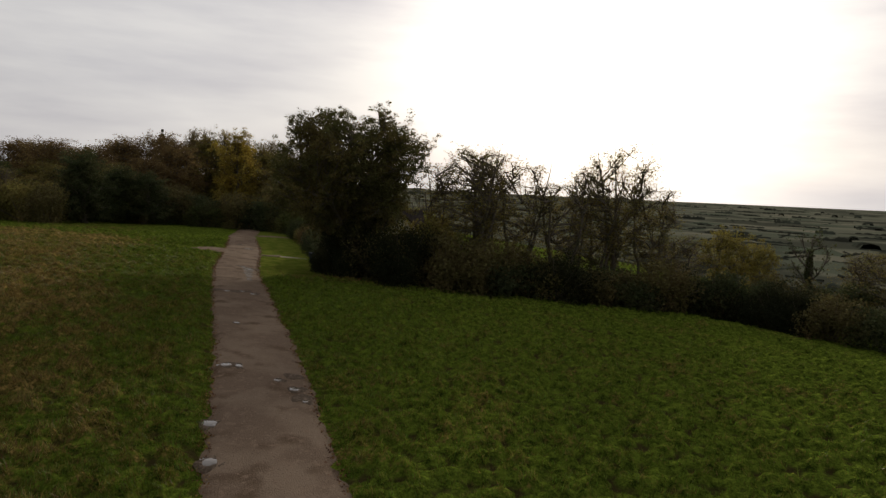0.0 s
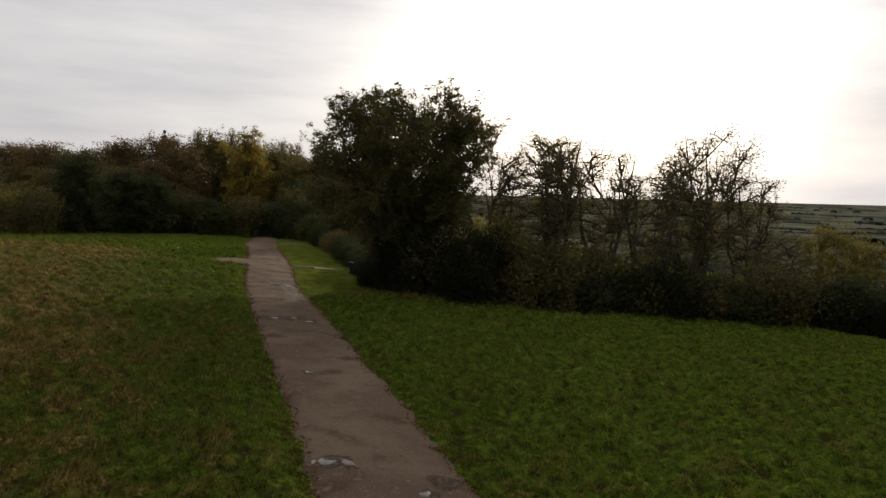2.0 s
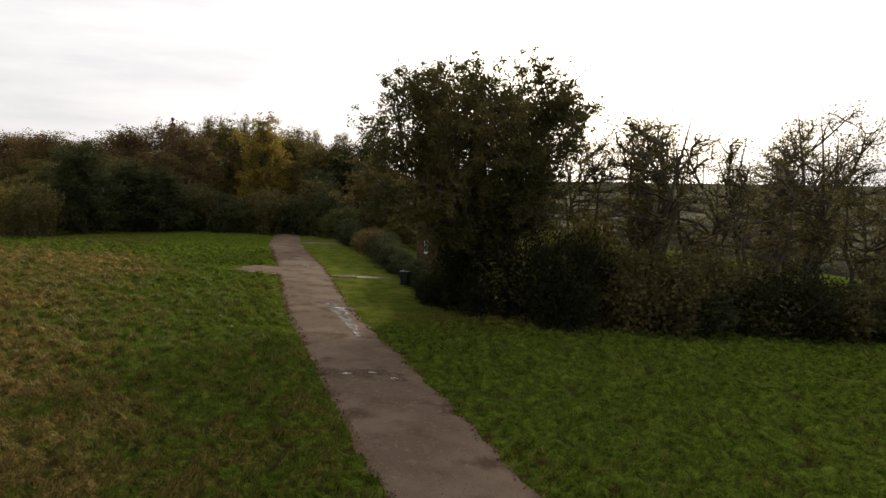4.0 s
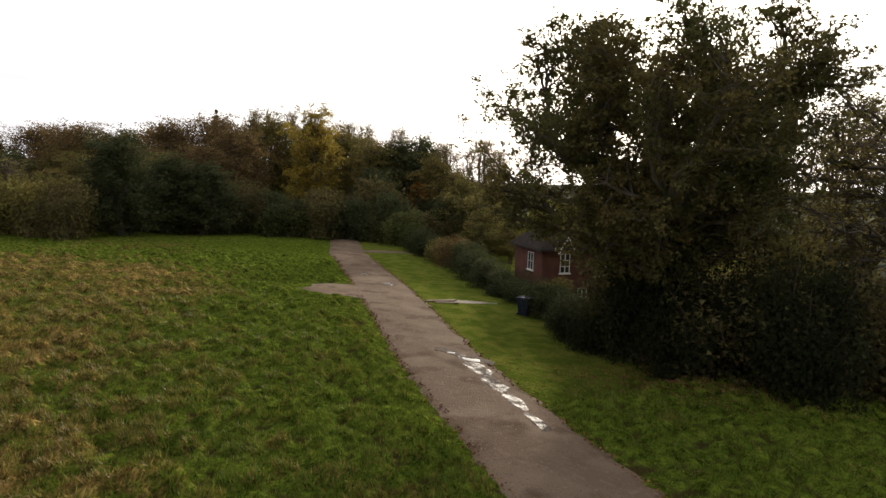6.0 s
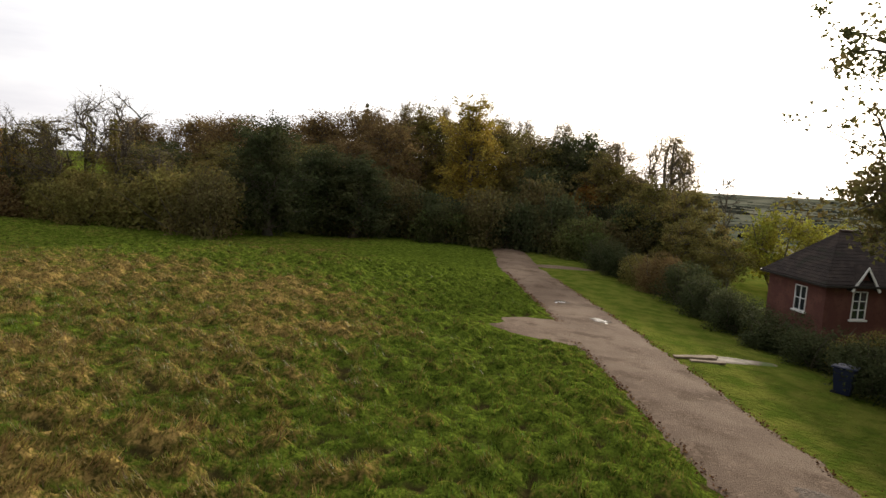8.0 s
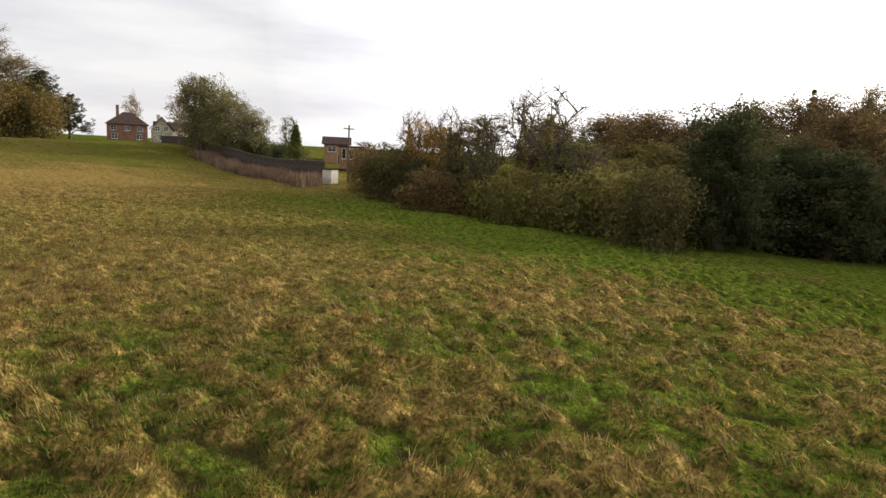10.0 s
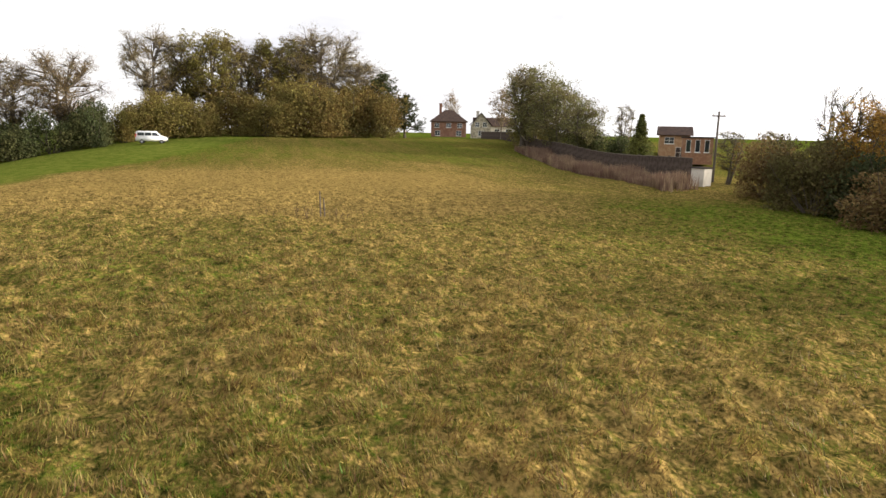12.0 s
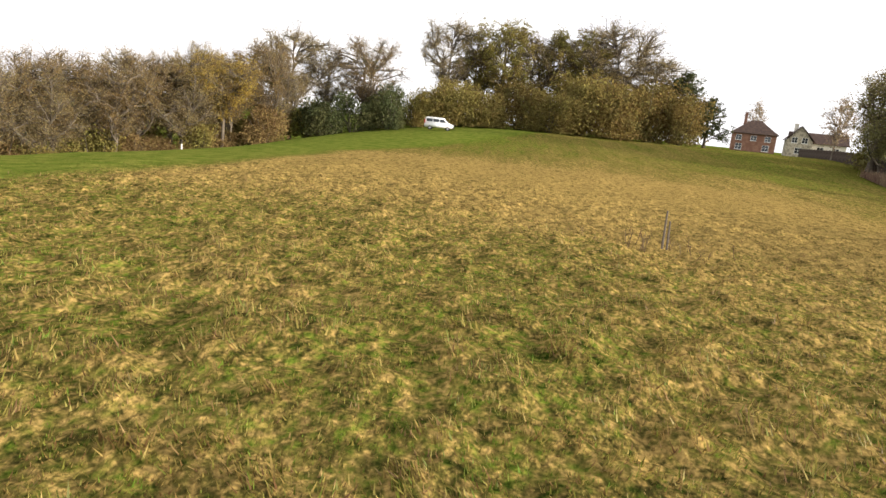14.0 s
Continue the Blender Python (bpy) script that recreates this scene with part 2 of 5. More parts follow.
def tree_meshes(name, seed, height, width, bark, leaf, base=0.3, lobes=14, twigs=7, leaves=4000, leaf_size=0.3, trunk=0.028, lobe_size=0.3, stems=1, lean=0.0, top=0.5, ivy=0.0, droop=0.0, dome=2.4, clump=0.5, folded=False, outer=0.6):
    """Trunk and crown of a broad-leaved tree, standing at the origin. base: height of the crown's foot; top: where it is widest."""
    rng = np.random.default_rng(seed)
    V, F, tips = [], [], []
    R = width / 2
    fork = height * (base + 0.08)
    tops = []
    for s in range(stems):
        off = np.array([rng.normal(0, R * 0.25), rng.normal(0, R * 0.25), 0]) if stems > 1 else np.zeros(3)
        a = off * 0.25 + np.array([0, 0, -0.3])
        b = off * 1.6 + np.array([lean * height, 0, height * (0.86 if stems == 1 else rng.uniform(0.7, 0.95))])
        p = bent(rng, a, b, 9, height * 0.02)
        r0 = height * trunk / (stems ** 0.4)
        rad = r0 * (1 - np.linspace(0, 1, 9)) ** 0.8 + r0 * 0.08
        rad[0] *= 1.5
        tube(p, rad, 8, V, F)
        tops.append((p, rad))
    centres = []
    for k in range(lobes):
        # lobe centre inside an egg-shaped crown
        ls = R * lobe_size * rng.uniform(0.75, 1.3)
        f = 0.96 * (k + rng.uniform(0.1, 0.9)) / lobes
        lo, hi = height * base + ls * 0.6, height - ls * 0.9
        z = lo + (hi - lo) * f
        rel = f
        wide = R * max(0.1, 1 - (abs(rel - top) / max(top, 1 - top)) ** dome) ** 0.62
        ang = k * 2.39996 + rng.uniform(-0.5, 0.5)
        rr = max(0.0, wide - ls * 0.75) * rng.uniform(0.25, 1.0) ** outer
        c = np.array([rr * math.cos(ang) + lean * z, rr * math.sin(ang), z])
        centres.append((c, ls, z, rr))
    main = max(6, lobes // 6)
    limbs = []
    for n_, k in enumerate(rng.permutation(lobes)):
        c, ls, z, rr = centres[k]
        p, rad = tops[n_ % stems]
        if n_ < main:
            i = int(np.clip(8 * (z / height - 0.1 - 0.25 * rr / height), 1, 7))
            lim = bent(rng, p[i], c, 6, height * 0.025)
            tube(lim, np.linspace(rad[i] * 0.55, height * 0.003 + 0.006, 6), 5, V, F)
            limbs.append(lim)
        else:
            # a side limb leaves the nearest main limb, from below where it can
            pts = np.concatenate([q[1:5] for q in limbs])
            far = np.linalg.norm(pts - c, axis=1) + 1.5 * np.clip(pts[:, 2] - c[2] + 0.4 * ls, 0, 99)
            lim = bent(rng, pts[int(np.argmin(far))], c, 6, height * 0.018)
            tube(lim, np.linspace(height * 0.006 + 0.012, height * 0.0025 + 0.005, 6), 4, V, F)
        tips += [(lim[3], ls * 0.5), (lim[4], ls * 0.55), (lim[5], ls * 0.75), (lim[5], ls * 0.75)]
        for j in range(twigs):
            d = rng.normal(0, 1, 3)
            d[2] = d[2] * 0.8 + 0.25 - droop
            d = d / np.linalg.norm(d) * ls * rng.uniform(0.6, 1.25)
            st = lim[rng.integers(2, 6)]
            tw = bent(rng, st, c + d, 4, ls * 0.09)
            tube(tw, np.linspace(height * 0.0032 + 0.004, 0.006, 4), 3, V, F)
            tips.append((tw[-1], ls * 0.42))
            tips.append((tw[2], ls * 0.36))
            for _ in range(2):
                e = tw[rng.integers(1, 4)]
                d2 = rng.normal(0, 1, 3)
                d2[2] += 0.2 - droop
                d2 = d2 / np.linalg.norm(d2) * ls * 0.5
                tube(np.stack([e, e + d2]), (0.009, 0.004), 3, V, F)
                tips.append((e + d2, ls * 0.3))
    wood = fast_mesh(name + "_wood", np.concatenate(V), np.concatenate(F), bark, True)
    centre = np.array([t[0] for t in tips])
    spread = np.array([t[1] for t in tips])
    pick = rng.integers(0, len(tips), leaves)
    pts = centre[pick] + in_ball(rng, leaves) * spread[pick][:, None] * (1.9 * clump)
    if ivy:
        m = int(leaves * ivy)
        q = rng.uniform(0, 0.75, m)
        zz = q * height
        a = rng.uniform(0, 2 * math.pi, m)
        rr = height * (0.035 + 0.03 * rng.random(m)) * (1.1 - q)
        pts[:m] = np.stack([rr * np.cos(a) + lean * zz, rr * np.sin(a), zz], 1)
    lv, lq = leaves_at(rng, pts, leaf_size, folded=folded)
    return wood, fast_mesh(name + "_leaves", lv, lq, leaf)


def shrub_meshes(name, seed, height, width, depth, bark, leaf, lobes=10, leaves=3000, leaf_size=0.22, stems=8):
    """Stems and leaf mass of a bush that is leafy down to the ground; width along x, depth along y."""
    rng = np.random.default_rng(seed)
    V, F, cs = [], [], []
    lobes = int(lobes * 1.7)
    for k in range(lobes):
        x, y = rng.uniform(-0.5, 0.5) * width * 0.8, rng.uniform(-0.5, 0.5) * depth * 0.8
        edge = 1 - 0.55 * (abs(x) / (width / 2)) ** 2
        cs.append((x, y, height * edge * rng.uniform(0.3, 0.8), height * rng.uniform(0.15, 0.3)))
    for k in range(stems * 2):
        x, y, z, r = cs[k % lobes]
        a = np.array([x * 0.06 + rng.normal(0, 0.02), y * 0.06, -0.2])
        e = np.array([x + rng.normal(0, r), y + rng.normal(0, r), min(z + r * rng.uniform(0.5, 1.25), height)])
        tube(bent(rng, a, e, 5, height * 0.04), np.linspace(0.012 * height + 0.01, 0.006, 5), 4, V, F)
    wood = fast_mesh(name + "_wood", np.concatenate(V), np.concatenate(F), bark, True)
    pick = rng.integers(0, lobes, leaves)
    c = np.array(cs)[pick]
    d = rng.normal(0, 1, (leaves, 3))
    d /= np.linalg.norm(d, axis=1)[:, None]
    rad = rng.uniform(0.3, 1.0, leaves) ** 0.6
    pts = c[:, :3] + d * (c[:, 3] * rad)[:, None] * np.array([1.25, 1.25, 1.0])
    low = rng.random(leaves) < 0.35
    pts[low, 2] *= rng.uniform(0.05, 0.9, low.sum())
    pts[:, 2] = np.abs(pts[:, 2])
    lv, lq = leaves_at(rng, pts, leaf_size)
    return wood, fast_mesh(name + "_leaves", lv, lq, leaf)


def conifer_meshes(name, seed, height, width, bark, leaf, tiers=16, leaves=3000, leaf_size=0.25, bare=0.08, cone=1.0):
    """Trunk and needle boughs of a conifer. cone: 1 pointed, lower is blunter."""
    rng = np.random.default_rng(seed)
    V, F, tips = [], [], []
    p = bent(rng, np.array([0, 0, -0.3]), np.array([0, 0, height]), 8, height * 0.006)
    tube(p, np.linspace(height * 0.022, 0.015, 8), 7, V, F)
    for k in range(tiers):
        f = k / (tiers - 1)
        z = height * (bare + (0.98 - bare) * f)
        r = width / 2 * ((1 - f) ** cone * 0.97 + 0.05)
        for j in range(6):
            a = j * math.pi / 3 + k * 0.7 + rng.uniform(-0.3, 0.3)
            q = r * rng.uniform(0.7, 1.1)
            e = np.array([q * math.cos(a), q * math.sin(a), z - 0.12 * q])
            b = bent(rng, np.array([0, 0, z]), e, 4, q * 0.05)
            tube(b, np.linspace(0.03, 0.008, 4), 3, V, F)
            for t in (1, 2, 3):
                tips.append((b[t], max(0.12, q * 0.2)))
    wood = fast_mesh(name + "_wood", np.concatenate(V), np.concatenate(F), bark, True)
    centre, spread = np.array([t[0] for t in tips]), np.array([t[1] for t in tips])
    pick = rng.integers(0, len(tips), leaves)
    pts = centre[pick] + in_ball(rng, leaves) * spread[pick][:, None] * np.array([1.8, 1.8, 2.6])
    lv, lq = leaves_at(rng, pts, leaf_size, 0.3)
    return wood, fast_mesh(name + "_leaves", lv, lq, leaf)


def stand(name, meshes, x, y, label, category="tree", group="", turn=0.0, scale=(1, 1, 1), z=None, crown="crown", trunk="trunk"):
    """A tree or bush of the two meshes, standing on the ground at x, y."""
    ob = empty(name, Matrix.LocRotScale((x, y, hz(x, y) if z is None else z), Euler((0, 0, radians(turn))), scale), label, category, group)
    part(trunk, meshes[0], ob)
    part(crown, meshes[1], ob)
    return ob

# ---- ground ----
def lane_mid(s):
    """Middle of the lane at s metres of y, and half its width."""
    ys = [-60, -20, 0, 14, 24.4, 33, 41, 49, 54, 60, 67, 75, 84, 98, 120]
    xs = [12, 4.2, 0.2, -3.6, -7.1, -10.3, -13.2, -16.1, -17.5, -19.2, -21.2, -23.8, -26.7, -29.9, -33.0]
    ws = [1.6, 1.6, 1.65, 1.7, 1.65, 1.65, 1.7, 1.65, 1.7, 1.75, 1.8, 1.7, 1.6, 1.5, 1.4]
    return np.interp(s, ys, xs), np.interp(s, ys, ws)


def patch(x, y, size, seed):
    """Soft uneven patches about size metres wide, around 0, for arrays."""
    def cell(i, j, k):
        return np.modf(np.abs(np.sin(i * 127.1 + j * 311.7 + k * 74.7) * 43758.5453))[0]

    x, y = np.asarray(x, float) / size, np.asarray(y, float) / size
    total = np.zeros(np.shape(x))
    for octave in range(3):
        k = 2.0 ** octave
        u, v = 0.83 * x * k + 0.56 * y * k, -0.56 * x * k + 0.83 * y * k
        i, j = np.floor(u), np.floor(v)
        fu, fv = u - i, v - j
        fu, fv = fu * fu * (3 - 2 * fu), fv * fv * (3 - 2 * fv)
        c = seed * 3.7 + octave
        low = cell(i, j, c) * (1 - fu) + cell(i + 1, j, c) * fu
        high = cell(i, j + 1, c) * (1 - fu) + cell(i + 1, j + 1, c) * fu
        total += ((low * (1 - fv) + high * fv) - 0.5) / k
    return 1.25 * total


def tussock(x, y, size=0.54):
    """Mounds of a tufted meadow: height 0 to 1 of the mound at x, y, and a number of its own for each mound."""
    gx_, gy_ = np.floor(x / size), np.floor(y / size)
    best, own = np.full(np.shape(x), 9.0), np.zeros(np.shape(x))
    for i in (-1, 0, 1):
        for j in (-1, 0, 1):
            cx, cy = gx_ + i, gy_ + j
            h1 = np.modf(np.abs(np.sin(cx * 127.1 + cy * 311.7) * 43758.5453))[0]
            h2 = np.modf(np.abs(np.sin(cx * 269.5 + cy * 183.3) * 24634.6345))[0]
            d = np.hypot(x / size - cx - 0.1 - 0.8 * h1, y / size - cy - 0.1 - 0.8 * h2)
            own = np.where(d < best, np.modf(h1 * 7.3 + h2 * 3.1)[0], own)
            best = np.minimum(best, d)
    return np.clip(1 - (best / 0.72) ** 2, 0, 1) * (0.35 + 0.8 * own), own


def kept(x, y):
    """Where the grass is kept short: the verge before the cottage and the strip below the western wood."""
    verge = smooth(0.5, 2, x - lane_mid(y)[0]) * smooth(44, 49, y) * smooth(0, -3, x) * smooth(-0.4, 1.0, 0.7 * (y - 45.3) - 0.714 * (x + 13.3))
    edge = 26 + 0.28 * np.clip(-x - 100, 0, 100)
    return np.clip(verge + smooth(-56, -70, x) * smooth(3, -1, y - edge), 0, 1)


def straw_at(x, y):
    """How dry the grass is: 0 green, 1 straw."""
    x, y = np.asarray(x, float), np.asarray(y, float)
    mid = lane_mid(y)[0]
    reach = 4 * smooth(22, 42, y)
    left = smooth(0, 1, (mid - x - 1 - reach) / (7 + 0.7 * reach)) - 0.1 * smooth(-40, -52, x)
    field = 0.47 * left - 0.30 * smooth(60, 68, y) * smooth(-84, -70, x) - 0.12
    band = 0.42 * smooth(-66, -74, x) * smooth(-106, -96, x) * smooth(66, 52, y)
    tan = 0.23 * smooth(-42, -54, x) + 0.13 * smooth(-30, -42, x) * smooth(38, 46, y) * smooth(70, 60, y)
    tan = tan * (1 - 0.75 * smooth(46, 60, y) * smooth(-84, -74, x))
    far = -0.7 * kept(x, y) - 0.25 * smooth(-104, -120, x)
    lush = -0.17 * smooth(10, 3, np.abs(x - mid + 2)) * smooth(30, 44, y) - 0.22 * smooth(-1, 2, x - mid) - 0.15 * smooth(60, 68, y) * smooth(-70, -56, x)
    return np.clip(field + band + tan + far + lush + (1 - 0.55 * smooth(-42, -58, x)) * (0.28 * patch(x, y, 7.0, 3.1) + 0.3 * patch(x, y, 1.6, 8.4)) + 0.05, -0.5, 1)


def field_height(x, y):
    """The ground with its tussocks, the lane's bed and the ditch before the cottage verge."""
    x, y = np.asarray(x, float), np.asarray(y, float)
    z, side = land(x, y), np.abs(x - lane_mid(y)[0])
    near = (np.abs(x + 40) < 130) & (np.abs(y - 45) < 95)
    short = kept(x, y)
    lump = np.zeros(x.shape)
    lump[near] = 0.13 * (1 - 0.7 * short[near]) * patch(x[near], y[near], 1.7, 1.0) + 0.14 * patch(x[near], y[near], 6.0, 5.0)
    close = near & (x > -84) & (x < 32) & (y > 9) & (y < 80)
    lump[close] += 0.33 * (1 - 0.55 * smooth(-38, -52, x[close])) * tussock(x[close], y[close])[0] * (1 - 0.95 * short[close]) * smooth(-84, -74, x[close]) * smooth(32, 24, x[close]) * smooth(9, 11, y[close]) * smooth(80, 73, y[close])
    for cx, cy, ra, rb in ((-22.6, 62.6, 3.6, 2.8), (-23.6, 87.6, 4.0, 2.0), (-15.3, 63.4, 2.6, 1.2)):
        lump = lump * smooth(0.7, 1.1, np.hypot((x - cx) / ra, (y - cy) / rb))
    z = z + lump * smooth(1.5, 3.0, side) - 0.05 * (1 - smooth(1.8, 2.6, side))
    dx, dy = x + 13.3, y - 45.3
    along, across = dx * 0.7 + dy * 0.714, -dx * 0.714 + dy * 0.7
    run_ = smooth(0.5, 2.0, along) * smooth(10, 7, along)
    return z + run_ * (0.16 * np.exp(-((across + 1.3) / 0.8) ** 2) - 0.4 * np.exp(-(across / 0.6) ** 2))


def ground_material():
    m = bpy.data.materials.new("meadow")
    m.use_nodes = True
    n, l = m.node_tree.nodes, m.node_tree.links
    b = n["Principled BSDF"]
    b.inputs["Roughness"].default_value, b.inputs["Specular IOR Level"].default_value = 1.0, 0.0
    tex = n.new("ShaderNodeTexCoord")

    def noise_node(scale, detail=5):
        k = n.new("ShaderNodeTexNoise")
        k.inputs["Scale"].default_value, k.inputs["Detail"].default_value = scale, detail
        l.new(tex.outputs["Object"], k.inputs["Vector"])
        return k.outputs["Fac"]

    def mix(fac, a, b_):
        k = n.new("ShaderNodeMix")
        k.data_type = "RGBA"
        for sock, v in (("A", a), ("B", b_)):
            if isinstance(v, tuple):
                k.inputs[sock].default_value = (*v, 1)
            else:
                l.new(v, k.inputs[sock])
        l.new(fac, k.inputs["Factor"])
        return k.outputs["Result"]

    def ramp_of(v, lo, hi):
        k = n.new("ShaderNodeMapRange")
        k.inputs["From Min"].default_value, k.inputs["From Max"].default_value = lo, hi
        l.new(v, k.inputs["Value"])
        return k.outputs["Result"]

    straw = n.new("ShaderNodeAttribute")
    straw.attribute_name = "straw"
    vale = n.new("ShaderNodeAttribute")
    vale.attribute_name = "vale"
    def calc(op, a, b_, clamp=False):
        k = n.new("ShaderNodeMath")
        k.operation, k.use_clamp = op, clamp
        for i, v in enumerate((a, b_)):
            if isinstance(v, float):
                k.inputs[i].default_value = v
            else:
                l.new(v, k.inputs[i])
        return k.outputs[0]

    # single tufts differ from their neighbours; dark colours between them are painted shadow
    blend = calc("ADD", straw.outputs["Fac"], calc("MULTIPLY", calc("SUBTRACT", noise_node(8.5, 7), 0.53), 2.4), True)
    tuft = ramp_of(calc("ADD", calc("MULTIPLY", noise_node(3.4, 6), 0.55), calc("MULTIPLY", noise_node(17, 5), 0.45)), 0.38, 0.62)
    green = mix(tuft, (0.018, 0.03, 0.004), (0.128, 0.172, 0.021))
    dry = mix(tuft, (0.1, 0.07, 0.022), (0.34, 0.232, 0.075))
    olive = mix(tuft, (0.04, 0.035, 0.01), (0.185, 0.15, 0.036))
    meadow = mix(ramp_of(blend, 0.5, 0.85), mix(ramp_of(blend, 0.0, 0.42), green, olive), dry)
    # hollows between the mounds get a dark brown that paints in their shade
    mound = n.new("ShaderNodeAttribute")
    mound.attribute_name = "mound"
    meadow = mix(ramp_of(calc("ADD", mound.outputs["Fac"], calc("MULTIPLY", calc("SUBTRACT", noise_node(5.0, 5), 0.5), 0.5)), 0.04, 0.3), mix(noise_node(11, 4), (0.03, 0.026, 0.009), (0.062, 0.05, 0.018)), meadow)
    short = n.new("ShaderNodeAttribute")
    short.attribute_name = "short"
    meadow = mix(calc("MULTIPLY", short.outputs["Fac"], 0.8), meadow, mix(ramp_of(noise_node(1.1, 8), 0.4, 0.62), (0.078, 0.108, 0.015), (0.15, 0.156, 0.03)))
    cells = n.new("ShaderNodeTexVoronoi")
    cells.inputs["Scale"].default_value = 0.0085
    l.new(tex.outputs["Object"], cells.inputs["Vector"])
    bw = n.new("ShaderNodeSeparateColor")
    l.new(cells.outputs["Color"], bw.inputs[0])
    fields = mix(bw.outputs[0], (0.075, 0.088, 0.06), (0.17, 0.16, 0.115))
    fields = mix(ramp_of(noise_node(0.004, 8), 0.5, 0.56), fields, (0.06, 0.062, 0.045))
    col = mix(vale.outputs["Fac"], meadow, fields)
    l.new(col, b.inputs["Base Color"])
    bp = n.new("ShaderNodeBump")
    bp.inputs["Strength"].default_value, bp.inputs["Distance"].default_value = 1.0, 0.2
    l.new(noise_node(6, 10), bp.inputs["Height"])
    l.new(bp.outputs["Normal"], b.inputs["Normal"])
    return m


MEADOW = ground_material()


def spaced(lo, hi, step, far):
    """Even steps from lo to hi, then ever wider ones out to far on both sides."""
    inner = list(np.arange(lo, hi + step, step))
    w, a, b = step, [], []
    e = inner[-1]
    while e < far:
        w = min(w * 1.12, 900)
        e += w
        a.append(e)
    w, e = step, lo
    while e > -far:
        w = min(w * 1.12, 900)
        e -= w
        b.append(e)
    return np.array(b[::-1] + inner + a)


gx, gy = spaced(-84, 32, 0.17, 4700), spaced(9, 80, 0.17, 4700)
GX, GY = np.meshgrid(gx, gy)
GZ = field_height(GX, GY)
near = (np.abs(GX + 40) < 130) & (np.abs(GY - 45) < 95)
nxg, nyg = len(gx), len(gy)
ii = (np.arange(nyg - 1)[:, None] * nxg + np.arange(nxg - 1)[None, :]).ravel()
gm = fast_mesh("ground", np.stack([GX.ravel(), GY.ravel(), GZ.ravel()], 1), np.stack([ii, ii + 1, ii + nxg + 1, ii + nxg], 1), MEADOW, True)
st = np.zeros(GX.shape)
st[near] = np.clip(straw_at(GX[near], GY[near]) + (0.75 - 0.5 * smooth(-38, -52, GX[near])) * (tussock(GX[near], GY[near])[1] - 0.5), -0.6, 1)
gm.attributes.new("straw", "FLOAT", "POINT").data.foreach_set("value", st.ravel().astype(np.float32))
gm.attributes.new("vale", "FLOAT", "POINT").data.foreach_set("value", smooth(20, 160, 0.75 * GX + 0.55 * (GY - 60) - 36).ravel().astype(np.float32))
# mound height per vertex, for the shade painted between tussocks
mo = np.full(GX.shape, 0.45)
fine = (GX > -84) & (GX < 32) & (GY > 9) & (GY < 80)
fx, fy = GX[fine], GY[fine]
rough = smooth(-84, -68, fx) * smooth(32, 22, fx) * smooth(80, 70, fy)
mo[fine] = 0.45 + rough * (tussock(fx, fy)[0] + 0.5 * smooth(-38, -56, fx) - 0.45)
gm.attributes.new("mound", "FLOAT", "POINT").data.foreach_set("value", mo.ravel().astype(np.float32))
sh = np.zeros(GX.shape)
sh[near] = kept(GX[near], GY[near])
gm.attributes.new("short", "FLOAT", "POINT").data.foreach_set("value", sh.ravel().astype(np.float32))
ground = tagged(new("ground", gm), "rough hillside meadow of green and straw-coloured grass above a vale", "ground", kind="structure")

# lane
LANE = material("worn lane surface", (0.155, 0.11, 0.077), 0.95, [((0.2, 0.147, 0.104), 0.45, 0.46, 0.6), ((0.1, 0.067, 0.043), 0.8, 0.53, 0.66), ((0.2, 0.142, 0.1), 3.2, 0.55, 0.7), ((0.26, 0.19, 0.135), 11, 0.6, 0.74), ((0.085, 0.058, 0.04), 17, 0.6, 0.74)], 0.9, 26, spec=0.03)


def lane_mesh():
    rng = np.random.default_rng(5)
    ys = np.arange(-60, 112, 0.3)
    cols = 9
    V = []
    for y in ys:
        x, w = lane_mid(y)
        dxl = (lane_mid(y + 0.5)[0] - lane_mid(y - 0.5)[0])
        wl_, wr = w + 0.16 * noise.noise(Vector((y * 0.5, 1, 0))) + 0.14 * noise.noise(Vector((y * 2.1, 3, 0))) + rng.normal(0, 0.07), w + 0.16 * noise.noise(Vector((y * 0.5, 7, 0))) + 0.14 * noise.noise(Vector((y * 2.1, 9, 0))) + rng.normal(0, 0.07)
        for c in range(cols):
            k = c / (cols - 1)
            q = x - wl_ + (wl_ + wr) * k
            qy = y - (q - x) * dxl
            crown = 0.05 * (1 - (2 * k - 1) ** 2) - 0.03 * math.exp(-((abs(2 * k - 1) - 0.5) / 0.14) ** 2)
            edge = -0.09 if c in (0, cols - 1) else 0.0
            V.append((q, qy, hz(q, qy) + 0.035 + crown + edge + 0.012 * noise.noise(Vector((q * 1.3, qy * 1.3, 3)))))
    n = len(ys)
    i = (np.arange(n - 1)[:, None] * cols + np.arange(cols - 1)[None, :]).ravel()
    return fast_mesh("lane", V, np.stack([i, i + 1, i + cols + 1, i + cols], 1), LANE, True)


lane = tagged(new("road", lane_mesh()), "narrow worn brown-grey lane with potholes and damp patches", "lane", kind="structure")


